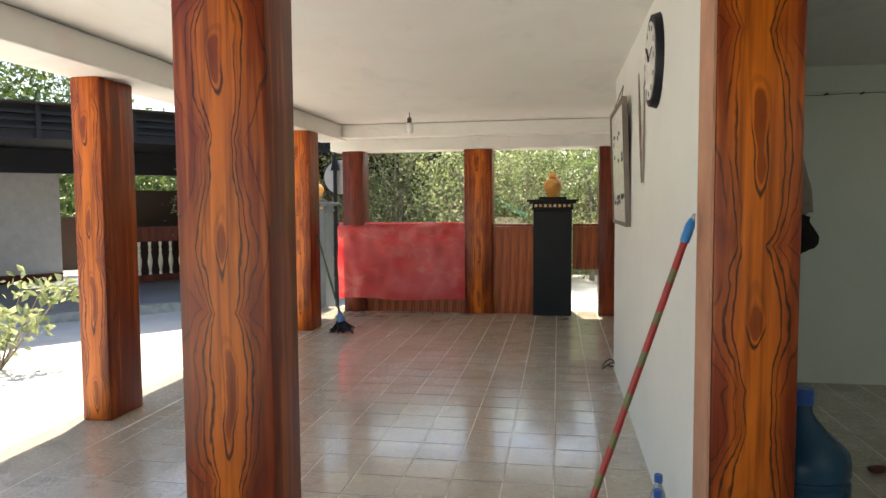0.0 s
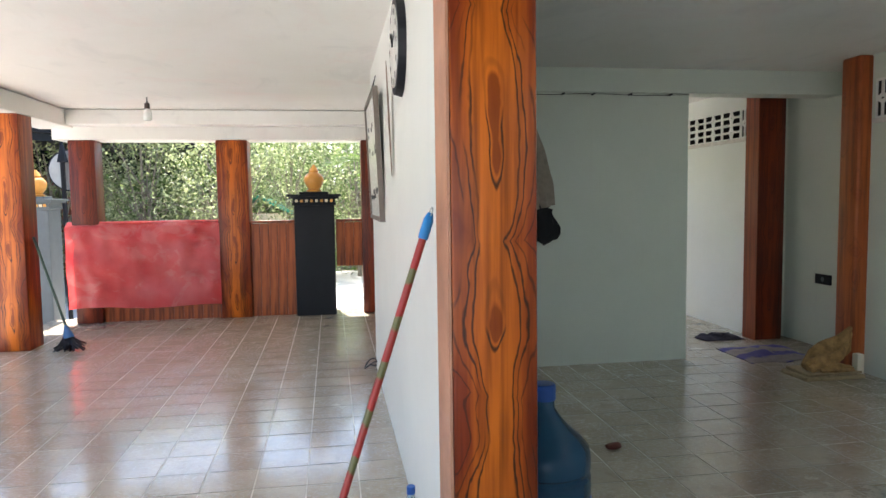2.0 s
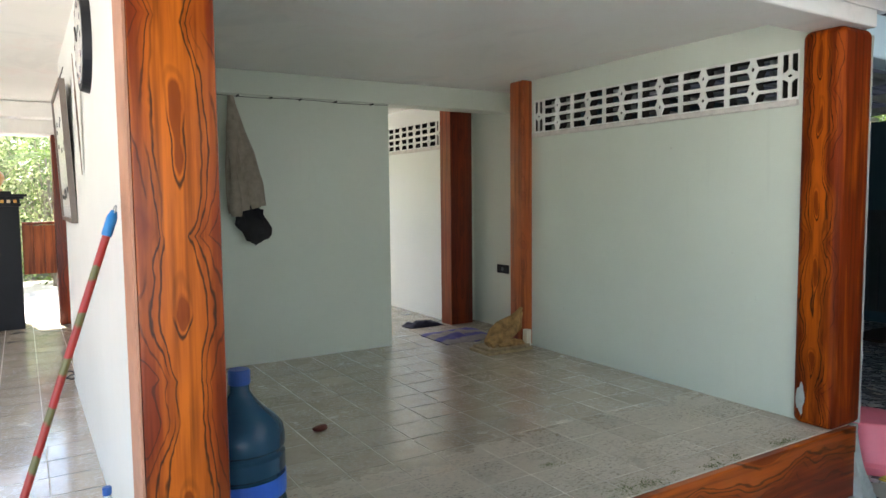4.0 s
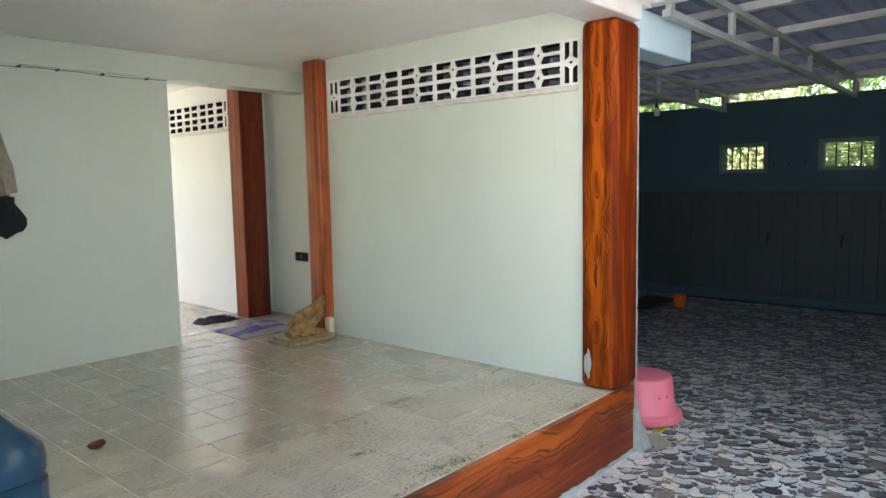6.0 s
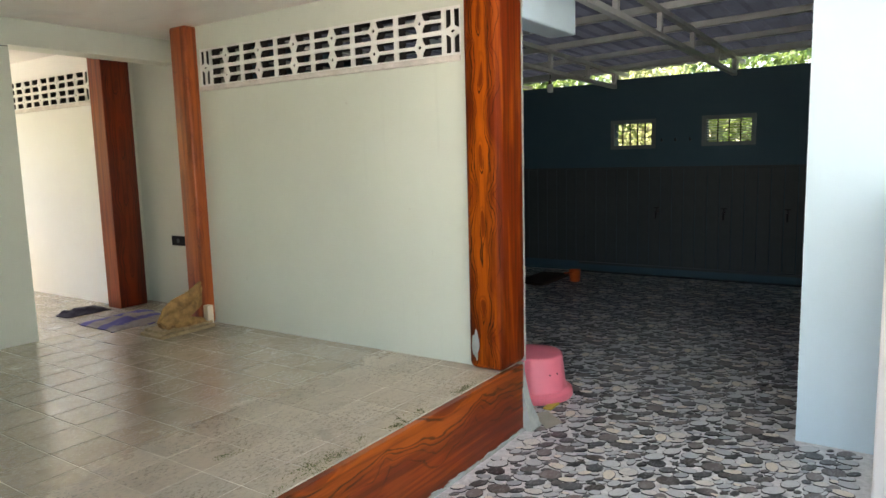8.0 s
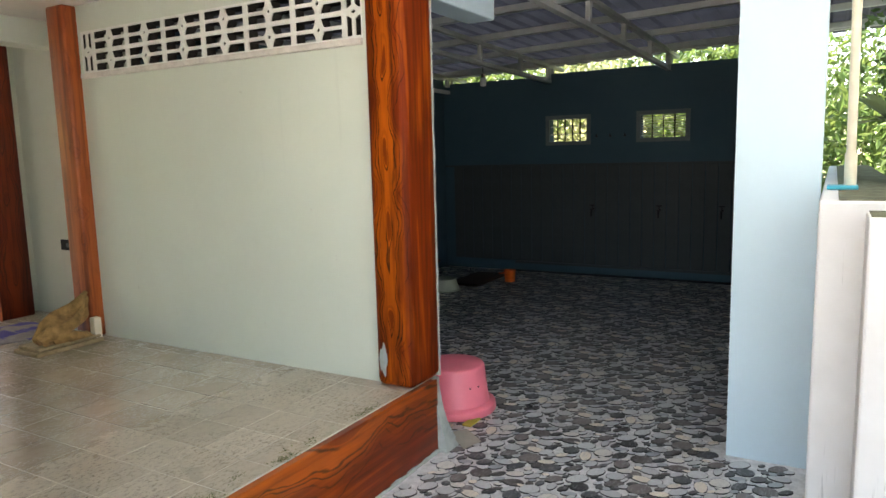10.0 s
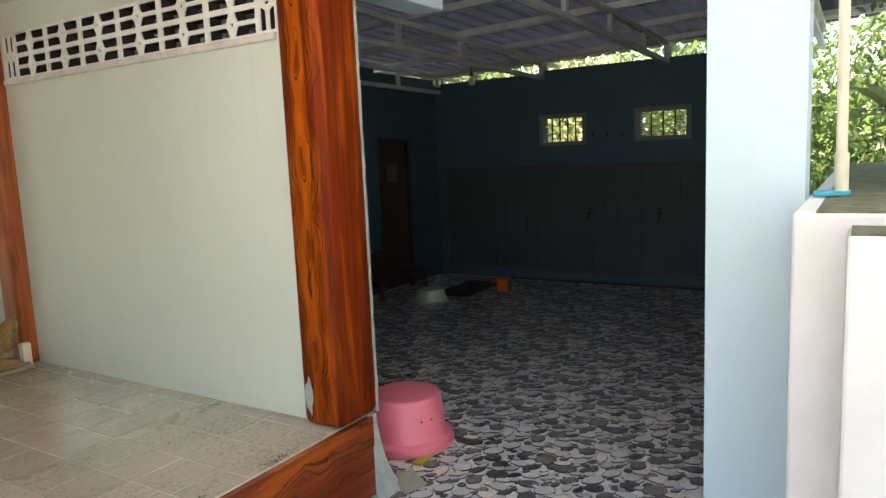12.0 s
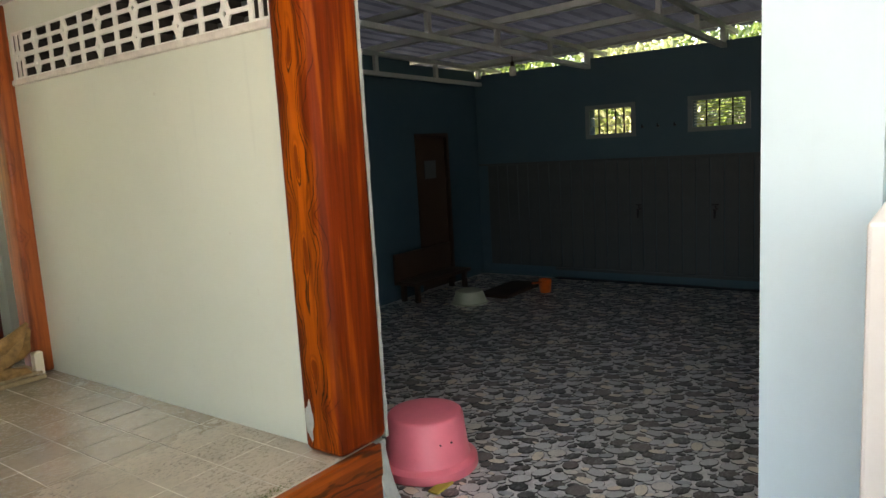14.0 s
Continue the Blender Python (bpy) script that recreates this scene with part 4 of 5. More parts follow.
# ---- house across the yard ----
def neighbour_house():
    h = new("neighbour_house")
    h.matrix_basis = pose(-7.6, 5.8, -0.24, 0, 0, 48.8)
    tagged(h, "low house across the yard with a dark tiled porch roof", "house")

    def sub(name, bm, mat, label="", parent=h):
        ob = part(name, bm, mat, None, label)
        ob.parent = parent
        return ob
    sub("terrace", boxes((-6, 0, 0, 9, 4.7, 0.14)), plain("blue_grey_terrace_tile", (0.24, 0.26, 0.30), 0.35, vary=0.15, scale=1.5), "blue-grey tiled terrace")
    sub("kerb", box(-6, -0.1, 0, 9, 0.0, 0.13, 0.01), "concrete")
    # White plaster coloured greyer, with the porch shadow in its tone.
    sub("wall", boxes((-6, 4.5, 0.14, 1.55, 4.7, 2.5), (1.4, 4.7, 0.14, 1.55, 7, 2.5)), plain("shadow_toned_white_plaster", (0.52, 0.51, 0.50), 0.85), "white plastered wall")
    sub("skirting", box(-6, 4.47, 0.14, 1.55, 4.5, 0.30), "post_dark")
    sub("post", box(1.65, 2.75, 0.14, 1.80, 2.9, 2.5), "dark_wood")
    sub("post", box(7.0, 2.75, 0.14, 7.15, 2.9, 2.5), "dark_wood")
    # Porch shade is put into the colour of this black underside.
    sub("ceiling", boxes((-6, 0.2, 2.55, 9, 4.6, 2.6)), "black", "porch roof underside coloured black for its shade")
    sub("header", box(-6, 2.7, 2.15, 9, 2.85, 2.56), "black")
    for i in range(3):
        sub("batten", box(-6, 0.0 - i * 0.0, 2.62 + i * 0.10, 9, 0.07, 2.66 + i * 0.10), "black")
    # Black sheet added behind the battens so that no light shows between.
    sub("eave_board", box(-6, 0.08, 2.5, 9, 0.12, 2.96), "black")
    for i in range(12):
        x = -5.5 + i * 1.2
        sub("bracket", box(x, -0.02, 2.5, x + 0.06, 0.06, 2.95), "black")
    bm = bmesh.new()
    for k in range(9):
        row = [bm.verts.new((x, -0.25 + k * 0.6, 2.95 + k * 0.07)) for x in (-6, 9)]
        if k:
            bm.faces.new((last[0], last[1], row[1], row[0]))
        last = row
    bmesh.ops.solidify(bm, geom=bm.faces[:], thickness=0.06)
    sub("roof", bm, plain("weathered_roof_tile", (0.085, 0.07, 0.062), 0.9, vary=0.4), "weathered dark tile roof")
    # Dark board added at the back to stand in for the porch's dark interior.
    sub("parapet", box(1.55, 6.9, 0.14, 9, 7.05, 1.35), "dark_wood")
    rail = sub("balustrade", boxes((1.8, 2.76, 0.92, 7.0, 2.90, 1.20), (1.8, 2.78, 0.18, 7.0, 2.88, 0.30), bevel=0.008), "post_dark", "red-brown balustrade with white balusters")
    prof = [(0.03, 0.0), (0.03, 0.05), (0.018, 0.07), (0.04, 0.18), (0.048, 0.26), (0.03, 0.36), (0.02, 0.42), (0.034, 0.46), (0.018, 0.5), (0.03, 0.56), (0.03, 0.62)]
    first = None
    for i in range(26):
        if first is None:
            first = sub("baluster", lathe(prof, 0, 0, 0, 8), "cream", parent=rail)
            first.location = (1.95, 2.83, 0.30)
        else:
            ob = new("baluster", first.data)
            ob.parent, ob.location = rail, (1.95 + i * 0.19, 2.83, 0.30)
    sub("panel", box(2.4, 4.0, 0.14, 7.0, 4.1, 1.9), "dark_wood")

# ---- annex fittings ----
def annex():
    # pvc dado
    n, y = 0, YR + 0.01
    d = thing("wall_panelling", (XB, 0, G), "plastic panelling of upright strips, darkened for the annex shade", "panelling")
    w = 0.152
    me = None
    while y < YL - w:
        if me is None:
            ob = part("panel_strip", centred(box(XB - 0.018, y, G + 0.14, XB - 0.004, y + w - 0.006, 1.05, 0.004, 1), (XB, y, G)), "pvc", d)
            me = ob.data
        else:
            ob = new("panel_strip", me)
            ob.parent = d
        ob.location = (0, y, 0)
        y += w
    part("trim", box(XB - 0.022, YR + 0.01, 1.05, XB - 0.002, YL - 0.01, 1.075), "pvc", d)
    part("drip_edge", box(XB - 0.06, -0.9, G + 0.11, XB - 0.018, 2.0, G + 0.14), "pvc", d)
    solo("floor_gutter", box(XB - 0.10, -0.9, G - 0.002, XB - 0.02, 2.0, G + 0.012, 0.003), "black", "dark floor gutter under the taps", "gutter")
    for a, b, z0, z1 in wins:
        c = (XB, (a + b) / 2, z0)
        win = tagged(new("window"), "small window with a darkened blue-grey frame and metal grille", "window", "annex windows", "structure")
        win.location = c
        part("window_frame", boxes((XB - 0.02, a - 0.05, z0 - 0.05, XB + 0.02, b + 0.05, z0), (XB - 0.02, a - 0.05, z1, XB + 0.02, b + 0.05, z1 + 0.05), (XB - 0.02, a - 0.05, z0, XB + 0.02, a, z1), (XB - 0.02, b, z0, XB + 0.02, b + 0.05, z1)), "frame_blue", win)
        k = 5 if a > 0.5 else 4
        for i in range(1, k):
            yy = a + (b - a) * i / k
            part("bar", box(XB + 0.03, yy - 0.008, z0, XB + 0.045, yy + 0.008, z1), "black", win)
        for i in range(1, 3 if a > 0.5 else 9):
            zz = z0 + (z1 - z0) * i / (3 if a > 0.5 else 9)
            part("bar", box(XB + 0.05, a, zz - 0.006, XB + 0.062, b, zz + 0.006), "steel", win)
    for y in (0.88, 0.02, -0.72):
        t = thing("tap", (XB - 0.02, y, 0.46), "dark plastic wall tap over the gutter", "tap", "wash taps")
        part("spout", rods(((XB - 0.02, y, 0.47), (XB - 0.13, y, 0.47), 0.016, 0.014), ((XB - 0.12, y, 0.475), (XB - 0.13, y, 0.38), 0.014, 0.012)), "black", t)
        part("handle", rods(((XB - 0.08, y, 0.48), (XB - 0.08, y, 0.52), 0.008, 0.008), ((XB - 0.08, y - 0.035, 0.525), (XB - 0.08, y + 0.035, 0.525), 0.009, 0.009)), "black", t)
    hk = thing("coat_hooks", (XB - 0.01, 0.65, 1.42), "row of small dark hooks between the windows", "hooks")
    for y in (0.84, 0.66, 0.47):
        part("hook", rods(((XB - 0.01, y, 1.42), (XB - 0.05, y, 1.42), 0.012, 0.01), ((XB - 0.05, y, 1.41), (XB - 0.05, y, 1.45), 0.010, 0.007)), "black", hk)
    door = tagged(new("door_1"), "dark brown annex door, closed", "door", kind="structure")
    door.location = (DX0, YL + 0.04, G)
    part("door_leaf", boxes((DX0 + 0.05, YL + 0.03, G, DX1 - 0.05, YL + 0.07, 1.45)), "dark_wood", door)
    part("door_frame", boxes((DX0, YL - 0.01, G, DX0 + 0.05, YL + 0.1, 1.5), (DX1 - 0.05, YL - 0.01, G, DX1, YL + 0.1, 1.5), (DX0 + 0.05, YL - 0.01, 1.45, DX1 - 0.05, YL + 0.1, 1.5)), "dark_wood", door)
    part("notice", box(DX0 + 0.2, YL + 0.024, 0.95, DX1 - 0.25, YL + 0.03, 1.17), "dark_grey", door)

    # roof
    roof = thing("canopy_roof", (6.8, 0.8, 2.6), "corrugated metal canopy on grey steel trusses", "roof")
    vs, fs = [], []
    nx, ny = 2, 260
    y0, y1 = -2.3, 3.9

    def rz(x, y):
        return 2.57 - 0.02 * (x - 4.0) - 0.03 * (y - 1.0)
    for j in range(ny + 1):
        y = y0 + (y1 - y0) * j / ny
        wv = (0.0, 0.0, 0.0, 0.0, 0.0, 0.0, 0.03, 0.03)[j % 8]
        for x in (3.86, 10.1):
            vs.append((x, y, rz(x, y) + wv))
    for j in range(ny):
        fs.append((2 * j, 2 * j + 1, 2 * j + 3, 2 * j + 2))
    bm = bmesh.new()
    bv = [bm.verts.new(v) for v in vs]
    for f in fs:
        bm.faces.new([bv[i] for i in f])
    bmesh.ops.solidify(bm, geom=bm.faces[:], thickness=0.004)
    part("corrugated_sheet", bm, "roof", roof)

    def tube(name, a, b, t=0.03):
        bm = bmesh.new()
        a, b = Vector(a), Vector(b)
        d = b - a
        m = Matrix.Translation((a + b) / 2) @ d.to_track_quat("Z", "Y").to_matrix().to_4x4() @ Matrix.Diagonal((t * 1.3, t, d.length, 1))
        bmesh.ops.create_cube(bm, size=1.0, matrix=m)
        part(name, bm, "steel", roof)
    for x in (4.4, 5.4, 6.4, 7.4, 8.4, 9.4):
        tube("purlin", (x, y0, rz(x, y0) - 0.03), (x, y1, rz(x, y1) - 0.03), 0.06)
    for y in (-1.6, -0.05, 1.5, 3.05):
        tube("top_chord", (4.05, y, rz(4.05, y) - 0.075), (10.0, y, rz(10, y) - 0.075), 0.045)
        tube("bottom_chord", (4.05, y, rz(4.05, y) - 0.31), (10.0, y, rz(10, y) - 0.27), 0.045)
        for i, x in enumerate((4.1, 5.2, 6.3, 7.4, 8.5, 9.6)):
            tube("strut", (x, y, rz(x, y) - 0.29), (x, y, rz(x, y) - 0.075), 0.04)
    tube("wall_plate", (9.45, y0, rz(9.45, y0) - 0.05), (9.45, y1, rz(9.45, y1) - 0.05), 0.05)
    for y in (-1.6, -0.05, 1.5, 3.05):
        tube("stanchion", (9.45, y, 2.2), (9.45, y, rz(9.45, y) - 0.03), 0.05)
    bulb("lamp_bulb", 8.85, 2.18, rz(8.85, 2.18), 0.16, "pale hanging bulb under the annex roof")


def bulb(name, x, y, ztop, cord, label):
    b = thing(name, (x, y, ztop), label, "lamp", "bulbs")
    part("cord", rods(((x, y, ztop), (x, y, ztop - cord), 0.006, 0.006)), "black", b)
    part("socket", lathe([(0.012, 0.0), (0.024, -0.01), (0.024, -0.055), (0.018, -0.06)], x, y, ztop - cord, 14), "dark_wood", b, smooth=True)
    part("bulb", lathe([(0.022, -0.058), (0.036, -0.07), (0.040, -0.10), (0.040, -0.15), (0.030, -0.165), (0.006, -0.17)], x, y, ztop - cord, 18), "glass_white", b, "white energy-saving bulb", smooth=True)


# ---- loose things ----
def stick_material():
    n = Nodes("red_green_wrapped_stick", 0.4)
    sep = n.add("SeparateXYZ")
    n.t.links.new(n.coords(), sep.inputs[0])
    f = n.math("FRACT", n.math("ADD", n.math("MULTIPLY", sep.outputs[2], 7.5), n.math("MULTIPLY", n.noise(30.0), 0.35)))
    col = n.ramp(f, (0.0, (0.40, 0.022, 0.018)), (0.62, (0.34, 0.03, 0.02)), (0.7, (0.14, 0.13, 0.04)), (0.95, (0.16, 0.14, 0.05)))
    return n.done(col)


def broom_red():
    top, base = Vector((-0.008, 0.13, 1.275)), Vector((-0.43, 0.06, 0.02))
    b = thing("broom", base, "red and green wrapped broom stick leaning on the post", "broom")
    d = top - base
    q = d.to_track_quat("Z", "Y").to_matrix().to_4x4()
    ob = part("stick", rods(((0, 0, 0), (0, 0, d.length - 0.05), 0.0108, 0.0108), seg=14), stick_material(), None, smooth=True)
    ob.parent, ob.matrix_basis = b, q
    ob = part("cap", lathe([(0.0135, 0.0), (0.0145, 0.01), (0.0145, 0.055), (0.008, 0.075)], 0, 0, d.length - 0.065, 14), plain("blue_plastic", (0.02, 0.22, 0.55), 0.35), None, "blue plastic cap", smooth=True)
    ob.parent, ob.matrix_basis = b, q
    bm = bmesh.new()
    tor = [(0.012 * math.cos(a), 0, d.length + 0.012 + 0.014 * math.sin(a)) for a in np.linspace(0, 2 * math.pi, 13)]
    for p, r in zip(tor, tor[1:]):
        rod(bm, p, r, 0.002, 0.002, seg=6)
    ob = part("hanging_loop", bm, "steel", None)
    ob.parent, ob.matrix_basis = b, q
    ob = part("head", box(-0.10, -0.022, -0.02, 0.10, 0.022, 0.03, 0.01), "black", None)
    ob.parent = b


def broom_black():
    top, base = Vector((-2.955, 5.0, 1.02)), Vector((-2.66, 4.86, 0.17))
    b = thing("broom", (-2.63, 4.8, 0.0), "black-bristled broom with a dark green stick leaning on a post", "broom")
    part("stick", rods((base, top, 0.012, 0.012), seg=10), plain("dark_green_stick", (0.03, 0.06, 0.04), 0.4), b, smooth=True)
    part("ferrule", rods((base + Vector((0.012, -0.01, -0.06)), base + (top - base) * 0.06, 0.05, 0.016), seg=12), plain("blue_ferrule", (0.05, 0.14, 0.3), 0.4), b, smooth=True)
    bm = bmesh.new()
    rng = random.Random(2)
    for i in range(90):
        a = base + Vector((rng.uniform(-0.03, 0.04), rng.uniform(-0.03, 0.03), -0.05))
        e = Vector((rng.uniform(-2.75, -2.50), rng.uniform(4.72, 4.86), rng.uniform(0.004, 0.05)))
        rod(bm, a, e, 0.009, 0.008, seg=4)
    part("bristles", bm, "black", b)


def gallon():
    cx, cy, z0 = 0.39, 0.36, 0.155
    # Stool added out of view; gallon is raised and sized to fit the camera's view.
    st = thing("low_stool", (cx, cy, 0), "unseen wooden stool added to hold up the water gallon", "stool")
    part("seat", box(cx - 0.16, cy - 0.16, 0.115, cx + 0.16, cy + 0.16, 0.155, 0.008), "dark_wood", st)
    for sx in (-1, 1):
        for sy in (-1, 1):
            part("leg", box(cx + sx * 0.13 - 0.02, cy + sy * 0.13 - 0.02, 0, cx + sx * 0.13 + 0.02, cy + sy * 0.13 + 0.02, 0.115), "dark_wood", st)
    g = thing("water_gallon", (cx, cy, z0), "translucent blue refill water gallon with a blue cap", "water bottle")
    n = Nodes("blue_polycarbonate", 0.18)
    n.put(n.b, "Transmission Weight", 0.35)
    n.put(n.b, "IOR", 1.3)
    mat = n.done(n.mix(n.noise(5.0), (0.02, 0.07, 0.12), (0.035, 0.10, 0.16)))
    R = 0.150
    prof = [(0.11, 0.0), (0.135, 0.012), (R, 0.03)]
    for k in range(3):
        h = 0.045 + k * 0.085
        prof += [(R, h), (R, h + 0.055), (R - 0.012, h + 0.065), (R - 0.012, h + 0.075), (R, h + 0.085)]
    prof += [(R, 0.335), (R - 0.006, 0.365), (R - 0.03, 0.395), (R - 0.07, 0.43), (0.05, 0.465), (0.034, 0.49), (0.032, 0.53), (0.03, 0.535)]
    part("body", lathe(prof, cx, cy, z0, 40), mat, g, smooth=True)
    part("cap", lathe([(0.036, 0.515), (0.038, 0.52), (0.038, 0.562), (0.034, 0.568)], cx, cy, z0, 24), plain("blue_cap", (0.01, 0.06, 0.25), 0.4), g, "blue cap")
    bm = bmesh.new()
    bmesh.ops.create_cone(bm, cap_ends=False, segments=40, radius1=R + 0.0015, radius2=R + 0.0015, depth=0.07, matrix=Matrix.Translation((cx, cy, z0 + 0.165)))
    bmesh.ops.solidify(bm, geom=bm.faces[:], thickness=0.001)
    lab = part("label_band", bm, plain("blue_label", (0.02, 0.10, 0.45), 0.4), g, "blue paper label")
    for k, (a, w) in enumerate(((-0.9, 0.05), (-0.5, 0.08), (-0.2, 0.04))):
        p = Vector((cx + (R + 0.003) * math.cos(a), cy + (R + 0.003) * math.sin(a), z0 + 0.17))
        bb = box(-0.001, -w / 2, -0.016, 0.001, w / 2, 0.016)
        ob = part("print", bb, "cream", None)
        ob.parent, ob.matrix_basis = lab, Matrix.Translation(p - g.location) @ pose(0, 0, 0, 0, 0, math.degrees(a))


def water_bottles():
    n = Nodes("clear_bottle_plastic", 0.08)
    n.put(n.b, "Transmission Weight", 0.85)
    n.put(n.b, "IOR", 1.2)
    clear = n.done((0.75, 0.86, 0.92))
    blue = plain("blue_screw_cap", (0.02, 0.10, 0.36), 0.4)
    for x, y, z, s in ((-0.028, 0.60, 0.0, 1.0), (-0.012, 0.70, 0.0, 1.08)):
        b = thing("plastic_bottle", (x, y, z), "small clear water bottle with a blue cap on the floor", "bottle", "small bottles")
        prof = [(0.026, 0), (0.031, 0.006), (0.031, 0.05), (0.028, 0.06), (0.031, 0.07), (0.031, 0.15), (0.027, 0.18), (0.014, 0.215), (0.0125, 0.235)]
        part("body", lathe([(r, h * s) for r, h in prof], x, y, z, 22), clear, b, smooth=True)
        part("cap", lathe([(0.0155, 0.224 * s), (0.016, 0.228 * s), (0.016, 0.248 * s), (0.014, 0.251 * s)], x, y, z, 18), blue, b, "blue screw cap")
        part("label_band", lathe([(0.0315, 0.085 * s), (0.0318, 0.087 * s), (0.0318, 0.135 * s), (0.0315, 0.137 * s)], x, y, z, 22), blue, b)


def tub():
    cx, cy = 4.36, 0.235
    t = thing("wash_tub", (cx, cy, G), "pink plastic wash tub turned upside down", "tub")
    prof = [(0.272, 0.004), (0.276, 0.012), (0.272, 0.05), (0.262, 0.058), (0.235, 0.066), (0.228, 0.08), (0.205, 0.288), (0.201, 0.298), (0.194, 0.304), (0.186, 0.306), (0.10, 0.306), (0.02, 0.306)]
    part("bowl", lathe(prof, cx, cy, G, 48), "pink", t, smooth=True)
    part("rim_handle", box(cx + 0.20, cy - 0.07, G + 0.03, cx + 0.292, cy + 0.07, G + 0.055, 0.008), "pink", t)
    for a in (-2.15, -1.85):
        x, y = cx + 0.217 * math.cos(a), cy + 0.217 * math.sin(a)
        part("hole", rods(((x, y, G + 0.19), (x + 0.006 * math.cos(a), y + 0.006 * math.sin(a), G + 0.19), 0.005, 0.005)), "black", t)
    solo("yellow_sponge", box(4.10, -0.02, G, 4.24, 0.04, G + 0.014, 0.004), plain("dirty_yellow", (0.45, 0.36, 0.06), 0.9), "dirty yellow rag squeezed under the tub", "rag")
    bm = bmesh.new()
    for i, (x, y, z) in enumerate(((3.80, -0.13, 0.003), (3.93, -0.18, 0.01), (3.97, -0.06, 0.05), (3.83, -0.02, 0.07))):
        bm.verts.new((x, y, G + z))
    bm.verts.ensure_lookup_table()
    bm.faces.new(bm.verts)
    bmesh.ops.solidify(bm, geom=bm.faces[:], thickness=0.006)
    solo("cardboard_scrap", bm, plain("worn_cardboard", (0.45, 0.42, 0.35), 0.9), "worn scrap of card propped by the plinth", "cardboard")


def plinth():
    bm = bmesh.new()
    prof = [(-0.075, 0.0), (-0.06, 0.06), (-0.03, 0.16), (-0.008, 0.28), (0.0, 0.42)]
    rings = []
    for e, h in prof:
        rings.append([bm.verts.new(v) for v in ((3.715, e, G + h), (3.77 - e, e, G + h), (3.77 - e, 0.30, G + h), (3.715, 0.30, G + h))])
    for a, b in zip(rings, rings[1:]):
        for i in range(4):
            bm.faces.new((a[i], a[(i + 1) % 4], b[(i + 1) % 4], b[i]))
    bm.faces.new(rings[-1]), bm.faces.new(rings[0][::-1])
    bmesh.ops.subdivide_edges(bm, edges=bm.edges[:], cuts=2, use_grid_fill=True)
    for v in bm.verts:
        v.co += Vector((noise.noise(v.co * 9), noise.noise(v.co * 9 + Vector((5, 0, 0))), 0)) * 0.008
    structure("plinth", bm, "concrete", "rough grey-green cement plinth under the corner post", "plinth", smooth=True)


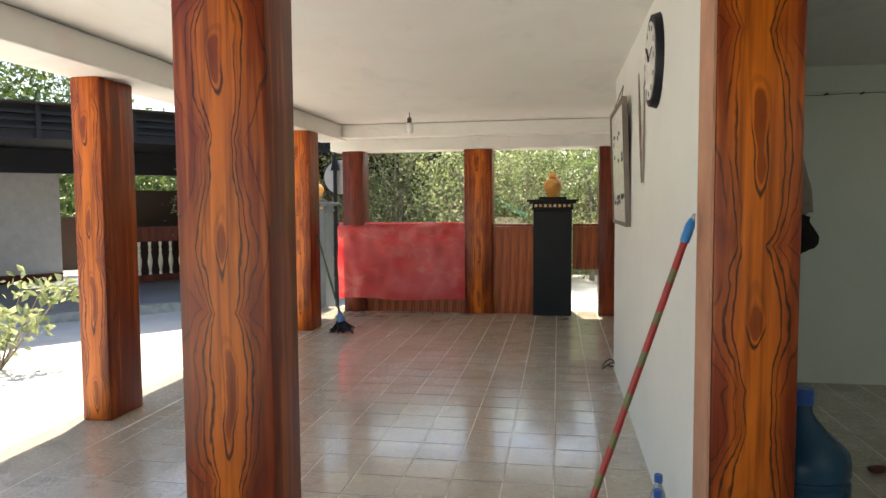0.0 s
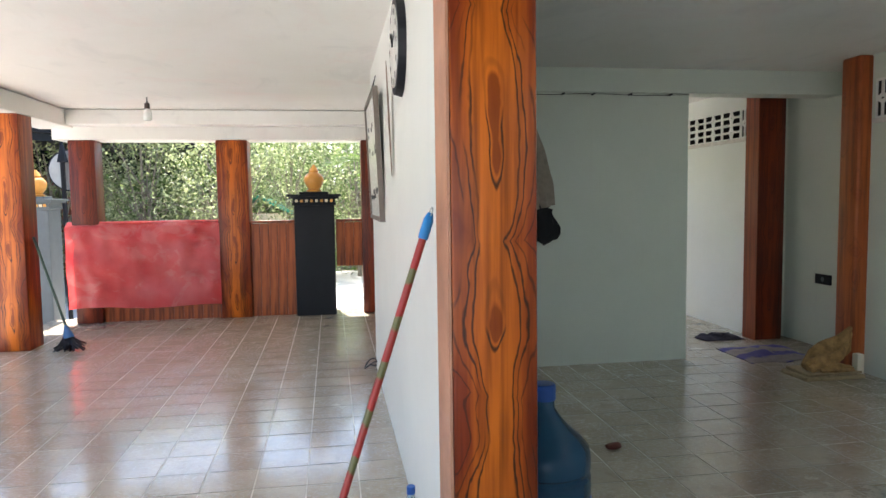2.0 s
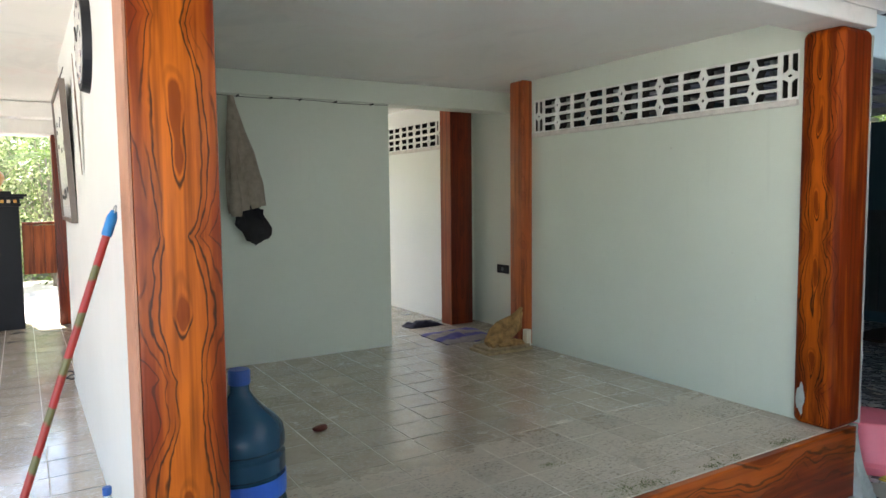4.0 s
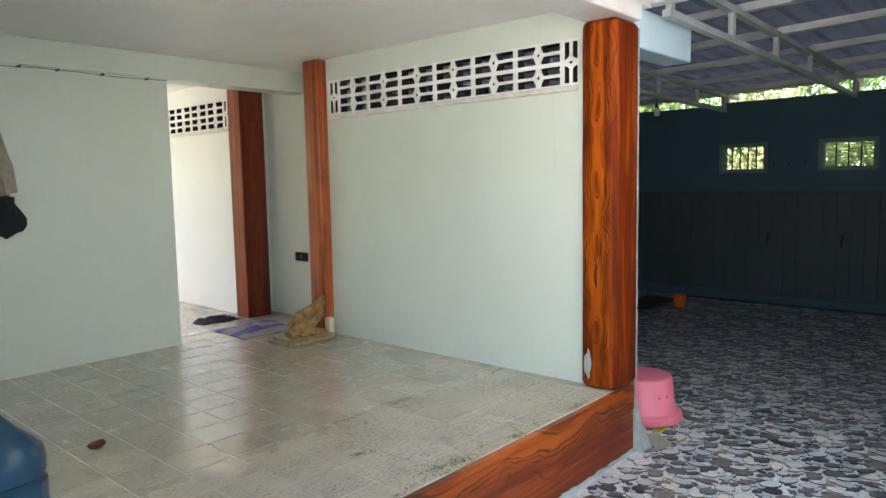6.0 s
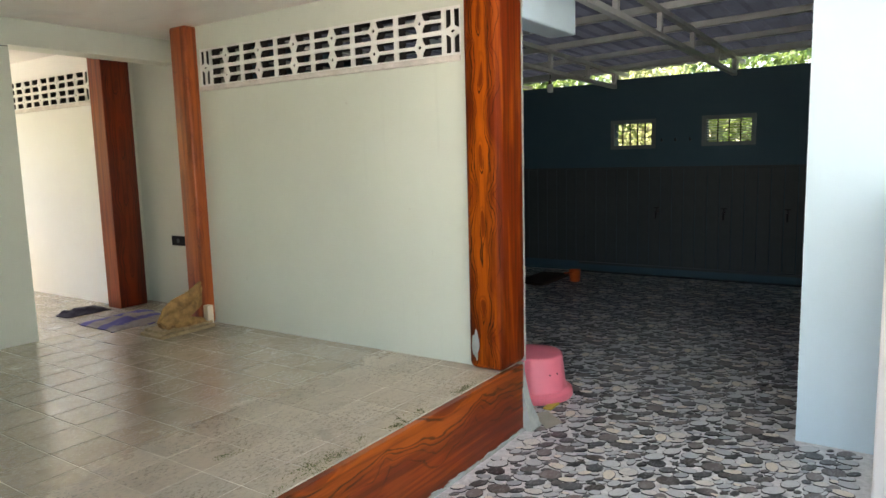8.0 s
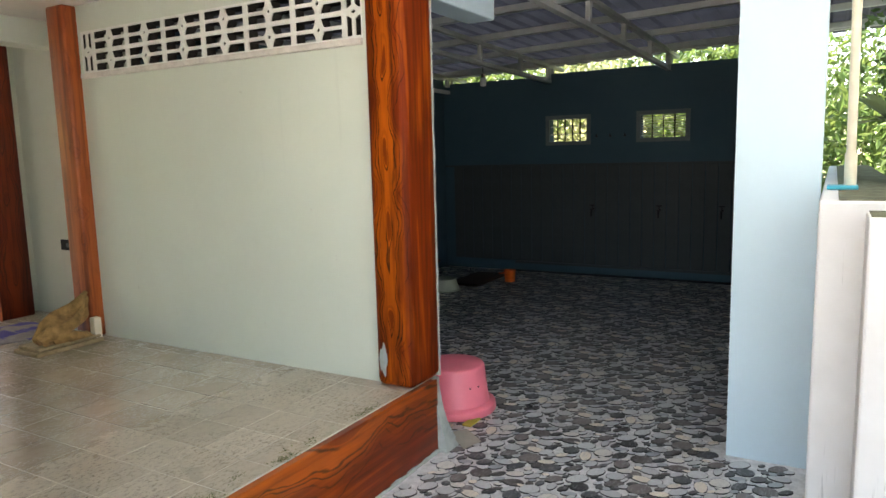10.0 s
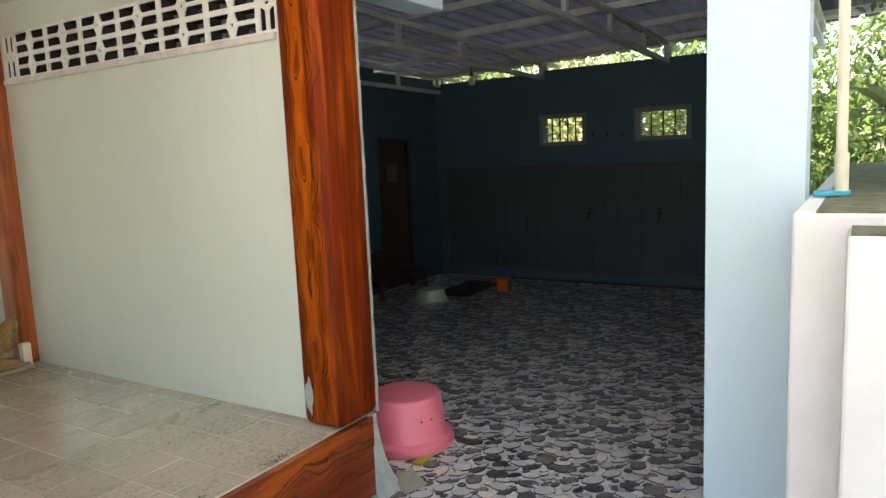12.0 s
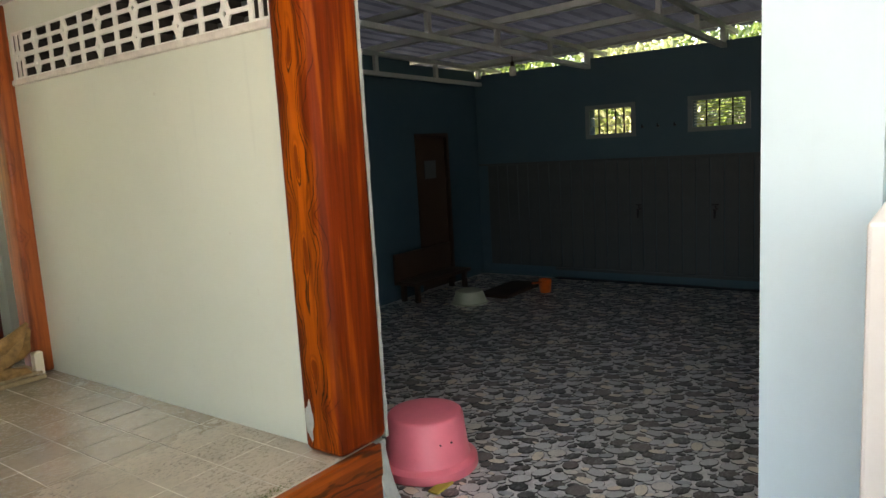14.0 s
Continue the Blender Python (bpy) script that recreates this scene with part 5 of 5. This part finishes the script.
def wall_things():
    # clock
    cx, cy, cz = -0.005, 1.30, 1.985
    c = thing("wall_clock", (0.045, cy, cz), "round black wall clock with a white face", "clock")

    def disc(r0, r1, x0, x1):
        bm = bmesh.new()
        bmesh.ops.create_cone(bm, cap_ends=True, segments=48, radius1=r0, radius2=r1, depth=abs(x1 - x0), matrix=pose((x0 + x1) / 2, cy, cz, 0, -90, 0))
        return bm
    part("case", disc(0.215, 0.205, 0.045, 0.012), "black", c)
    part("face", disc(0.175, 0.175, 0.012, 0.008), "glass_white", c, "white dial")
    for i in range(12):
        a = i * math.pi / 6
        part("tick", box(0.0055, cy + 0.15 * math.sin(a) - 0.004, cz + 0.15 * math.cos(a) - 0.012, 0.0075, cy + 0.15 * math.sin(a) + 0.004, cz + 0.15 * math.cos(a) + 0.012), "black", c)
    part("hand", rods(((0.004, cy, cz), (0.004, cy + 0.07, cz + 0.07), 0.004, 0.003)), "black", c)
    part("hand", rods(((0.003, cy, cz), (0.003, cy - 0.12, cz + 0.04), 0.003, 0.002)), "black", c)
    # keris-like slim ornament
    o = thing("wall_ornament", (0.03, 1.78, 1.45), "slim carved wooden ornament hanging on the wall", "ornament")
    bm = bmesh.new()
    pts = []
    for k in range(13):
        f = k / 12
        w = 0.055 * (0.25 + 0.75 * math.sin(math.pi * (0.1 + 0.8 * f))) + 0.008 * math.sin(f * 30)
        pts.append((f, w))
    l = [bm.verts.new((0.035 - 0.02 * f, 1.78 + w, 1.44 + 0.58 * f)) for f, w in pts]
    r = [bm.verts.new((0.035 - 0.02 * f, 1.78 - w, 1.44 + 0.58 * f)) for f, w in pts]
    for i in range(12):
        bm.faces.new((l[i], l[i + 1], r[i + 1], r[i]))
    bmesh.ops.solidify(bm, geom=bm.faces[:], thickness=0.012)
    part("blade", bm, plain("weathered_carved_wood", (0.22, 0.15, 0.10), 0.7, vary=0.4, scale=30), o)
    # framed calligraphy, leaning forward at the top
    f = thing("framed_calligraphy", (0.03, 2.9, 1.2), "framed panel of dark brush calligraphy leaning off the wall", "picture")
    y0, y1, z0, z1 = 2.42, 3.38, 1.21, 1.97

    def tilt(bm):
        for v in bm.verts:
            v.co.x -= 0.006 + 0.03 * (v.co.z - z0) / (z1 - z0)
        return bm
    part("backing", tilt(box(0.03, y0, z0, 0.045, y1, z1)), "glass_white", f)
    part("frame", tilt(boxes((0.018, y0 - 0.025, z0 - 0.025, 0.05, y1 + 0.025, z0), (0.018, y0 - 0.025, z1, 0.05, y1 + 0.025, z1 + 0.025), (0.018, y0 - 0.025, z0, 0.05, y0, z1), (0.018, y1, z0, 0.05, y1 + 0.025, z1))), plain("grey_brown_frame", (0.16, 0.13, 0.11), 0.5), f)
    rng = random.Random(9)
    for k in range(16):
        yy, zz = rng.uniform(y0 + 0.12, y1 - 0.12), rng.choice((1.36, 1.5, 1.64, 1.78)) + rng.uniform(-0.03, 0.03)
        part("brush_stroke", tilt(box(0.0265, yy - rng.uniform(0.02, 0.07), zz - 0.014, 0.0295, yy + rng.uniform(0.02, 0.07), zz + 0.014, 0.001, 1)), "black", f)
    part("cord", rods(((-0.01, y0 + 0.1, z1 + 0.02), (0.035, 2.9, 2.14), 0.003, 0.003), ((-0.01, y1 - 0.1, z1 + 0.02), (0.035, 2.9, 2.14), 0.003, 0.003)), "black", f)
    # socket
    s = thing("wall_socket", (3.85, 3.475, 0.63), "small black wall socket", "socket")
    part("plate", box(3.836, 3.38, 0.545, 3.85, 3.57, 0.63, 0.004), "black", s)
    part("outlet", rods(((3.834, 3.475, 0.588), (3.837, 3.475, 0.588), 0.02, 0.02), seg=16), "dark_grey", s)
    # wire with pegs along the partition
    w = thing("hanging_wire", (1.5, YP - 0.035, 2.10), "thin wire with small nails along the partition top", "wire")
    ys = YP - 0.042
    pts = [(0.3 + 0.22 * i, ys, 2.095 - 0.006 * math.sin(i * 1.7)) for i in range(11)]
    bm = bmesh.new()
    for a, b in zip(pts, pts[1:]):
        rod(bm, a, b, 0.0022, 0.0022, seg=5)
    part("wire", bm, "black", w)
    for x in (0.55, 1.22, 1.48, 1.72, 2.02, 2.35):
        part("nail", rods(((x, ys - 0.012, 2.10), (x, YP + 0.01, 2.10), 0.007, 0.007), seg=6), "black", w)


def shirt():
    s = thing("jacket", (1.28, YP - 0.05, 1.2), "beige jacket and a black cloth hanging from the wire", "jacket")
    bm = bmesh.new()
    nz, nu = 26, 22
    rings = []
    for j in range(nz + 1):
        v = j / nz
        z = 2.09 - v * 0.86
        half = 0.016 + 0.118 * min(1, v * 1.25) ** 0.95
        cx = 1.155 + 0.10 * v
        ring = []
        for i in range(nu):
            a = 2 * math.pi * i / nu
            fold = 0.02 * math.sin(a * 7 + v * 2.5) * min(1, v * 2) + 0.01 * noise.noise((a * 2, v * 5, 1))
            ring.append(bm.verts.new((cx + (half + fold) * math.cos(a), YP - 0.075 + (0.028 + 0.03 * v + fold) * math.sin(a), z + 0.03 * math.cos(a) * v)))
        rings.append(ring)
    for a, b in zip(rings, rings[1:]):
        for i in range(nu):
            bm.faces.new((a[i], a[(i + 1) % nu], b[(i + 1) % nu], b[i]))
    bm.faces.new(rings[0]), bm.faces.new(rings[-1][::-1])
    part("body", bm, plain("beige_cotton", (0.34, 0.29, 0.23), 0.9, vary=0.2, scale=20, bump=0.3), s, smooth=True)
    bm = bmesh.new()
    rings = []
    for j in range(15):
        v = j / 14
        ring = []
        for i in range(10):
            a = 2 * math.pi * i / 10
            ring.append(bm.verts.new((1.14 + (0.035 + 0.012 * math.sin(v * 9)) * math.cos(a) - 0.0 + 0.02 * v, YP - 0.13 + 0.03 * math.sin(a), 1.9 - 0.72 * v)))
        rings.append(ring)
    for a, b in zip(rings, rings[1:]):
        for i in range(10):
            bm.faces.new((a[i], a[(i + 1) % 10], b[(i + 1) % 10], b[i]))
    bm.faces.new(rings[0]), bm.faces.new(rings[-1][::-1])
    part("sleeve", bm, plain("beige_cotton_sleeve", (0.31, 0.265, 0.21), 0.9, vary=0.2, scale=20, bump=0.3), s, smooth=True)
    bm = bmesh.new()
    bmesh.ops.create_icosphere(bm, subdivisions=3, radius=1.0)
    for v in bm.verts:
        k = 1 + 0.5 * noise.noise(v.co * 2.6)
        v.co = Vector((1.295 + v.co.x * 0.12 * k, YP - 0.08 + v.co.y * 0.055 * k, 1.125 + v.co.z * 0.15 * k - 0.04 * v.co.x))
    part("black_cloth", bm, plain("black_cotton", (0.012, 0.012, 0.016), 0.9), s, "bunched black cloth", smooth=True)


def cloth_heap(name, label, x, y, rx, ry, h, mat, seed, cat="cloth"):
    bm = bmesh.new()
    bmesh.ops.create_grid(bm, x_segments=30, y_segments=30, size=1.0)
    for v in bm.verts:
        px, py = v.co.x, v.co.y
        r = max(abs(px), abs(py))
        q = Vector((px * 2.2 + seed, py * 2.2, seed))
        z = h * max(0.0, (1 - r ** 2.2)) * (0.45 + 0.8 * abs(noise.noise(q)) + 0.35 * noise.noise(q * 2.3)) + 0.006
        v.co = Vector((x + px * rx * (1 + 0.15 * noise.noise(q * 0.7)), y + py * ry * (1 + 0.2 * noise.noise(q * 0.8 + Vector((3, 3, 3)))), max(0.006, z)))
    bmesh.ops.solidify(bm, geom=bm.faces[:], thickness=0.005)
    return solo(name, bm, mat, label, cat, smooth=True)


def floor_things():
    ochre = plain("ochre_sacking", (0.33, 0.19, 0.07), 0.95, vary=0.5, scale=18, bump=0.4)
    mat2 = plain("tan_mat", (0.36, 0.27, 0.15), 0.95, vary=0.3, scale=25, bump=0.4)
    m = solo("doormat", boxes((2.98, 2.52, 0.0, 3.45, 2.80, 0.03), (3.0, 2.54, 0.03, 3.44, 2.78, 0.055), bevel=0.01), mat2, "folded tan doormat on the floor by the post", "mat")
    bm = bmesh.new()
    folds = (((3.02, 2.60, 0.09, 0.03), (3.10, 2.62, 0.15, 0.06), (3.22, 2.63, 0.19, 0.065), (3.34, 2.64, 0.26, 0.05), (3.43, 2.65, 0.345, 0.012)),
             ((3.03, 2.56, 0.085, 0.03), (3.09, 2.555, 0.12, 0.055), (3.17, 2.555, 0.14, 0.055), (3.27, 2.57, 0.17, 0.04), (3.36, 2.60, 0.25, 0.02)),
             ((3.10, 2.54, 0.075, 0.025), (3.18, 2.535, 0.085, 0.04), (3.27, 2.535, 0.085, 0.04), (3.36, 2.54, 0.075, 0.02)),
             ((3.24, 2.68, 0.08, 0.03), (3.33, 2.69, 0.16, 0.06), (3.40, 2.67, 0.22, 0.045), (3.44, 2.66, 0.31, 0.012)))
    nu = 18
    for w, spine in enumerate(folds):
        rings = []
        for i in range(len(spine) * 5 - 4):
            f = i / 5
            k = min(int(f), len(spine) - 2)
            x, y, z, r = Vector(spine[k]).lerp(Vector(spine[k + 1]), f - k)
            ring = []
            for j in range(nu):
                a = 2 * math.pi * j / nu
                fold = 1 + 0.22 * math.sin(a * 4 + i * 0.22 + w) + 0.5 * noise.noise((math.cos(a) * 1.3 + w * 5, math.sin(a) * 1.3, i * 0.16))
                ring.append(bm.verts.new((x - 0.55 * r * fold * math.cos(a), y + r * 0.8 * fold * math.sin(a), max(0.057, z + r * 0.9 * fold * math.cos(a)))))
            rings.append(ring)
        for p, q in zip(rings, rings[1:]):
            for j in range(nu):
                bm.faces.new((p[j], p[(j + 1) % nu], q[(j + 1) % nu], q[j]))
        bm.faces.new(rings[0]), bm.faces.new(rings[-1][::-1])
    solo("sack", bm, ochre, "folded ochre sacking pulled up against the post", "sack", smooth=True)
    solo("wood_block", box(3.40, 2.545, 0.0, 3.455, 2.60, 0.17, 0.006), "cream", "small pale wooden block standing beside the post", "block")
    wn2 = Nodes("blue_violet_striped_weave", 0.9)
    sp = wn2.add("SeparateXYZ")
    wn2.t.links.new(wn2.coords(), sp.inputs[0])
    stripe = wn2.ramp(wn2.math("FRACT", wn2.math("ADD", wn2.math("MULTIPLY", sp.outputs[1], 4.0), wn2.math("MULTIPLY", wn2.noise(5.0, detail=4), 1.3))), (0.0, 0.0), (0.45, 0.05), (0.55, 1.0), (0.9, 0.9))
    weave = wn2.done(wn2.mix(stripe, wn2.mix(wn2.noise(30.0), (0.17, 0.14, 0.13), (0.34, 0.30, 0.28)), (0.075, 0.065, 0.24)))
    cloth_heap("mat", "rumpled grey mat with blue-violet stripes past the doorway", 3.24, 3.36, 0.30, 0.28, 0.045, weave, 4.0, "mat")
    cloth_heap("floor_cloth", "crumpled dark cloth on the floor by the red post", 3.22, 4.02, 0.20, 0.11, 0.06, plain("dark_violet_cloth", (0.035, 0.03, 0.05), 0.95), 7.0)
    bm = bmesh.new()
    bmesh.ops.create_icosphere(bm, subdivisions=2, radius=1.0)
    for v in bm.verts:
        k = 1 + 0.4 * noise.noise(v.co * 2)
        v.co = Vector((1.155 + v.co.x * 0.045 * k, 1.585 + v.co.y * 0.028 * k, max(0.001, 0.016 + v.co.z * 0.02 * k)))
    solo("dry_leaf", bm, plain("rust_brown_leaf", (0.10, 0.022, 0.012), 0.8), "curled rust-brown dry leaf on the tiles", "leaf", smooth=True)
    # annex clutter
    tb = thing("low_bench", (7.9, 2.9, G), "low dark wooden bench on the annex floor", "bench")
    part("top", box(7.5, 2.75, G + 0.20, 8.6, 3.05, G + 0.24, 0.006), "dark_wood", tb)
    for x in (7.55, 8.5):
        for y in (2.78, 2.98):
            part("leg", box(x, y, G, x + 0.05, y + 0.05, G + 0.2), "dark_wood", tb)
    part("back", box(7.5, 3.05, G + 0.2, 8.6, 3.08, G + 0.55), "dark_wood", tb)
    solo("basin", lathe([(0.21, 0.0), (0.215, 0.01), (0.19, 0.02), (0.15, 0.14), (0.13, 0.15), (0.02, 0.15)], 7.80, 2.25, G, 28), plain("pale_green_plastic", (0.42, 0.47, 0.36), 0.5), "pale plastic basin turned over on the annex floor", "basin", smooth=True)
    solo("board", box(8.1, 1.95, G, 8.95, 2.35, G + 0.04, 0.004), "dark_wood", "dark flat board on the annex floor", "board")
    cup = thing("scoop", (8.6, 1.72, G), "orange plastic water scoop on the annex floor", "scoop")
    part("cup", lathe([(0.06, 0.0), (0.065, 0.005), (0.078, 0.15), (0.08, 0.155), (0.07, 0.155), (0.06, 0.02)], 8.6, 1.72, G, 20), plain("orange_plastic", (0.75, 0.13, 0.02), 0.4), cup, smooth=True)
    part("handle", rods(((8.54, 1.72, G + 0.13), (8.40, 1.78, G + 0.14), 0.010, 0.010)), plain("orange_handle", (0.7, 0.12, 0.02), 0.4), cup)
    # pole on the garden wall
    p = thing("washing_pole", (4.55, -1.95, 1.014), "white plastic pole tied on the garden wall", "pole")
    part("pole", rods(((4.55, -1.95, 1.014), (4.53, -1.925, 3.2), 0.022, 0.022), ((4.55, -1.95, 1.014), (4.549, -1.949, 1.19), 0.028, 0.028), seg=14), "cream", p, smooth=True)
    part("tie", box(4.44, -1.985, 1.014, 4.60, -1.85, 1.032, 0.004), plain("cyan_plastic", (0.02, 0.42, 0.55), 0.4), p, "cyan plastic tie")
    M["moss"] = leaf_mat("short_moss", (0.045, 0.06, 0.016), (0.10, 0.13, 0.035), 0.2)
    tufts = []
    tufts += [(random.gauss(1.93, 0.03), random.gauss(0.50, 0.02), 0.0) for _ in range(5)]
    for cx, half, deep, count in ((2.06, 0.26, 0.075, 26), (2.62, 0.16, 0.05, 10), (1.45, 0.22, 0.05, 10), (3.1, 0.2, 0.045, 8)):
        tufts += [(random.gauss(cx, half * 0.5), 0.04 + abs(random.gauss(0, deep * 0.6)), 0.0) for _ in range(count)]
    mo = leaf_cloud("moss", tufts, 40, (0.026, 0.010, 0.002), 0.0042, 12, "moss", 1.8)
    mo.parent = slab
    tagged(mo, "green moss along the step's edge", kind="stuff")



def arch_gate():
    """A timber arch across the yard, far off."""
    a = thing("garden_arch", (-5.4, 11.2, -0.24), "orange-brown timber garden arch across the yard", "arch")
    x0, x1, y = -5.95, -4.85, 11.2
    for x in (x0, x1):
        part("post", box(x - 0.07, y - 0.07, -0.24, x + 0.07, y + 0.07, 1.35, 0.01), "plank", a)
    bm = bmesh.new()
    pts = [((x0 + x1) / 2 + 0.55 * math.cos(u), y, 1.35 + 0.45 * math.sin(u)) for u in np.linspace(math.pi, 0, 15)]
    for p, q in zip(pts, pts[1:]):
        rod(bm, p, q, 0.06, 0.06, seg=8)
    part("arch", bm, "plank", a, smooth=True)
    b = thing("yard_bench", (-5.2, 10.2, -0.24), "dark bench in the yard", "bench")
    part("seat", box(-5.6, 10.0, 0.12, -4.8, 10.35, 0.18, 0.01), "dark_wood", b)
    for x in (-5.5, -4.95):
        part("leg", box(x, 10.05, -0.24, x + 0.08, 10.3, 0.12), "dark_wood", b)


def palm():
    """A tuft of long arching fronds behind the black pillar."""
    p = thing("palm", (0.35, 9.6, -0.1), "dark green palm-like plant behind the fence", "palm", "greenery")
    part("trunk", rods(((0.35, 9.6, -0.1), (0.35, 9.6, 2.0), 0.06, 0.05)), "bark", p)
    rng = random.Random(21)
    for i in range(16):
        u, el = rng.uniform(0, 6.28), rng.uniform(0.15, 1.2)
        d = Vector((math.cos(u) * math.cos(el), math.sin(u) * math.cos(el), math.sin(el)))
        side = d.cross(Vector((0, 0, 1))).normalized()
        L = rng.uniform(0.6, 0.85)
        bm = bmesh.new()
        for k in range(3, 18):
            f = k / 18
            c = Vector((0.35, 9.6, 1.95)) + d * L * f - Vector((0, 0, 0.45 * L * f * f))
            for s in (-1, 1):
                tip = c + side * s * 0.20 * math.sin(math.pi * (0.15 + 0.8 * f)) + d * 0.10 - Vector((0, 0, 0.04))
                v = [bm.verts.new(c + d * 0.012), bm.verts.new(tip), bm.verts.new(c - d * 0.012)]
                bm.faces.new(v)
        part("frond", bm, "leaf", p)


def cable_loop():
    pts = [(0.0 + 0.05 * math.cos(u), 3.55 + 0.07 * math.sin(u), 0.012 + 0.03 * (1 + math.sin(u * 1.5))) for u in np.linspace(0, 8, 28)]
    bm = bmesh.new()
    for a, b in zip(pts, pts[1:]):
        rod(bm, a, b, 0.005, 0.005, seg=6)
    solo("cable", bm, "black", "loop of black cable on the floor at the wall's end", "cable")


annex()
bulb("ceiling_bulb", -1.95, 5.1, CEIL, 0.05, "white bulb hanging from a dark ceiling socket")
fence()
tarp()
gate_pillar(-0.47, 6.42, 0.225, 0.0, 1.26, "black", "black gate pillar with a beaded cornice and golden finial")
gate_pillar(-3.69, 7.0, 0.185, -0.24, 1.25, "dark_grey", "slate-grey gate pillar with a golden finial by the yard")
mirror_sign(-3.62, 7.9, 1.75)
green_hut()
neighbour_house()
yard_shrub()
arch_gate()
palm()
cable_loop()
long_leaf_plant()
greenery()
broom_red()
broom_black()
gallon()
water_bottles()
tub()
plinth()
wall_things()
shirt()
floor_things()
lay_tiles()
lay_pebbles()
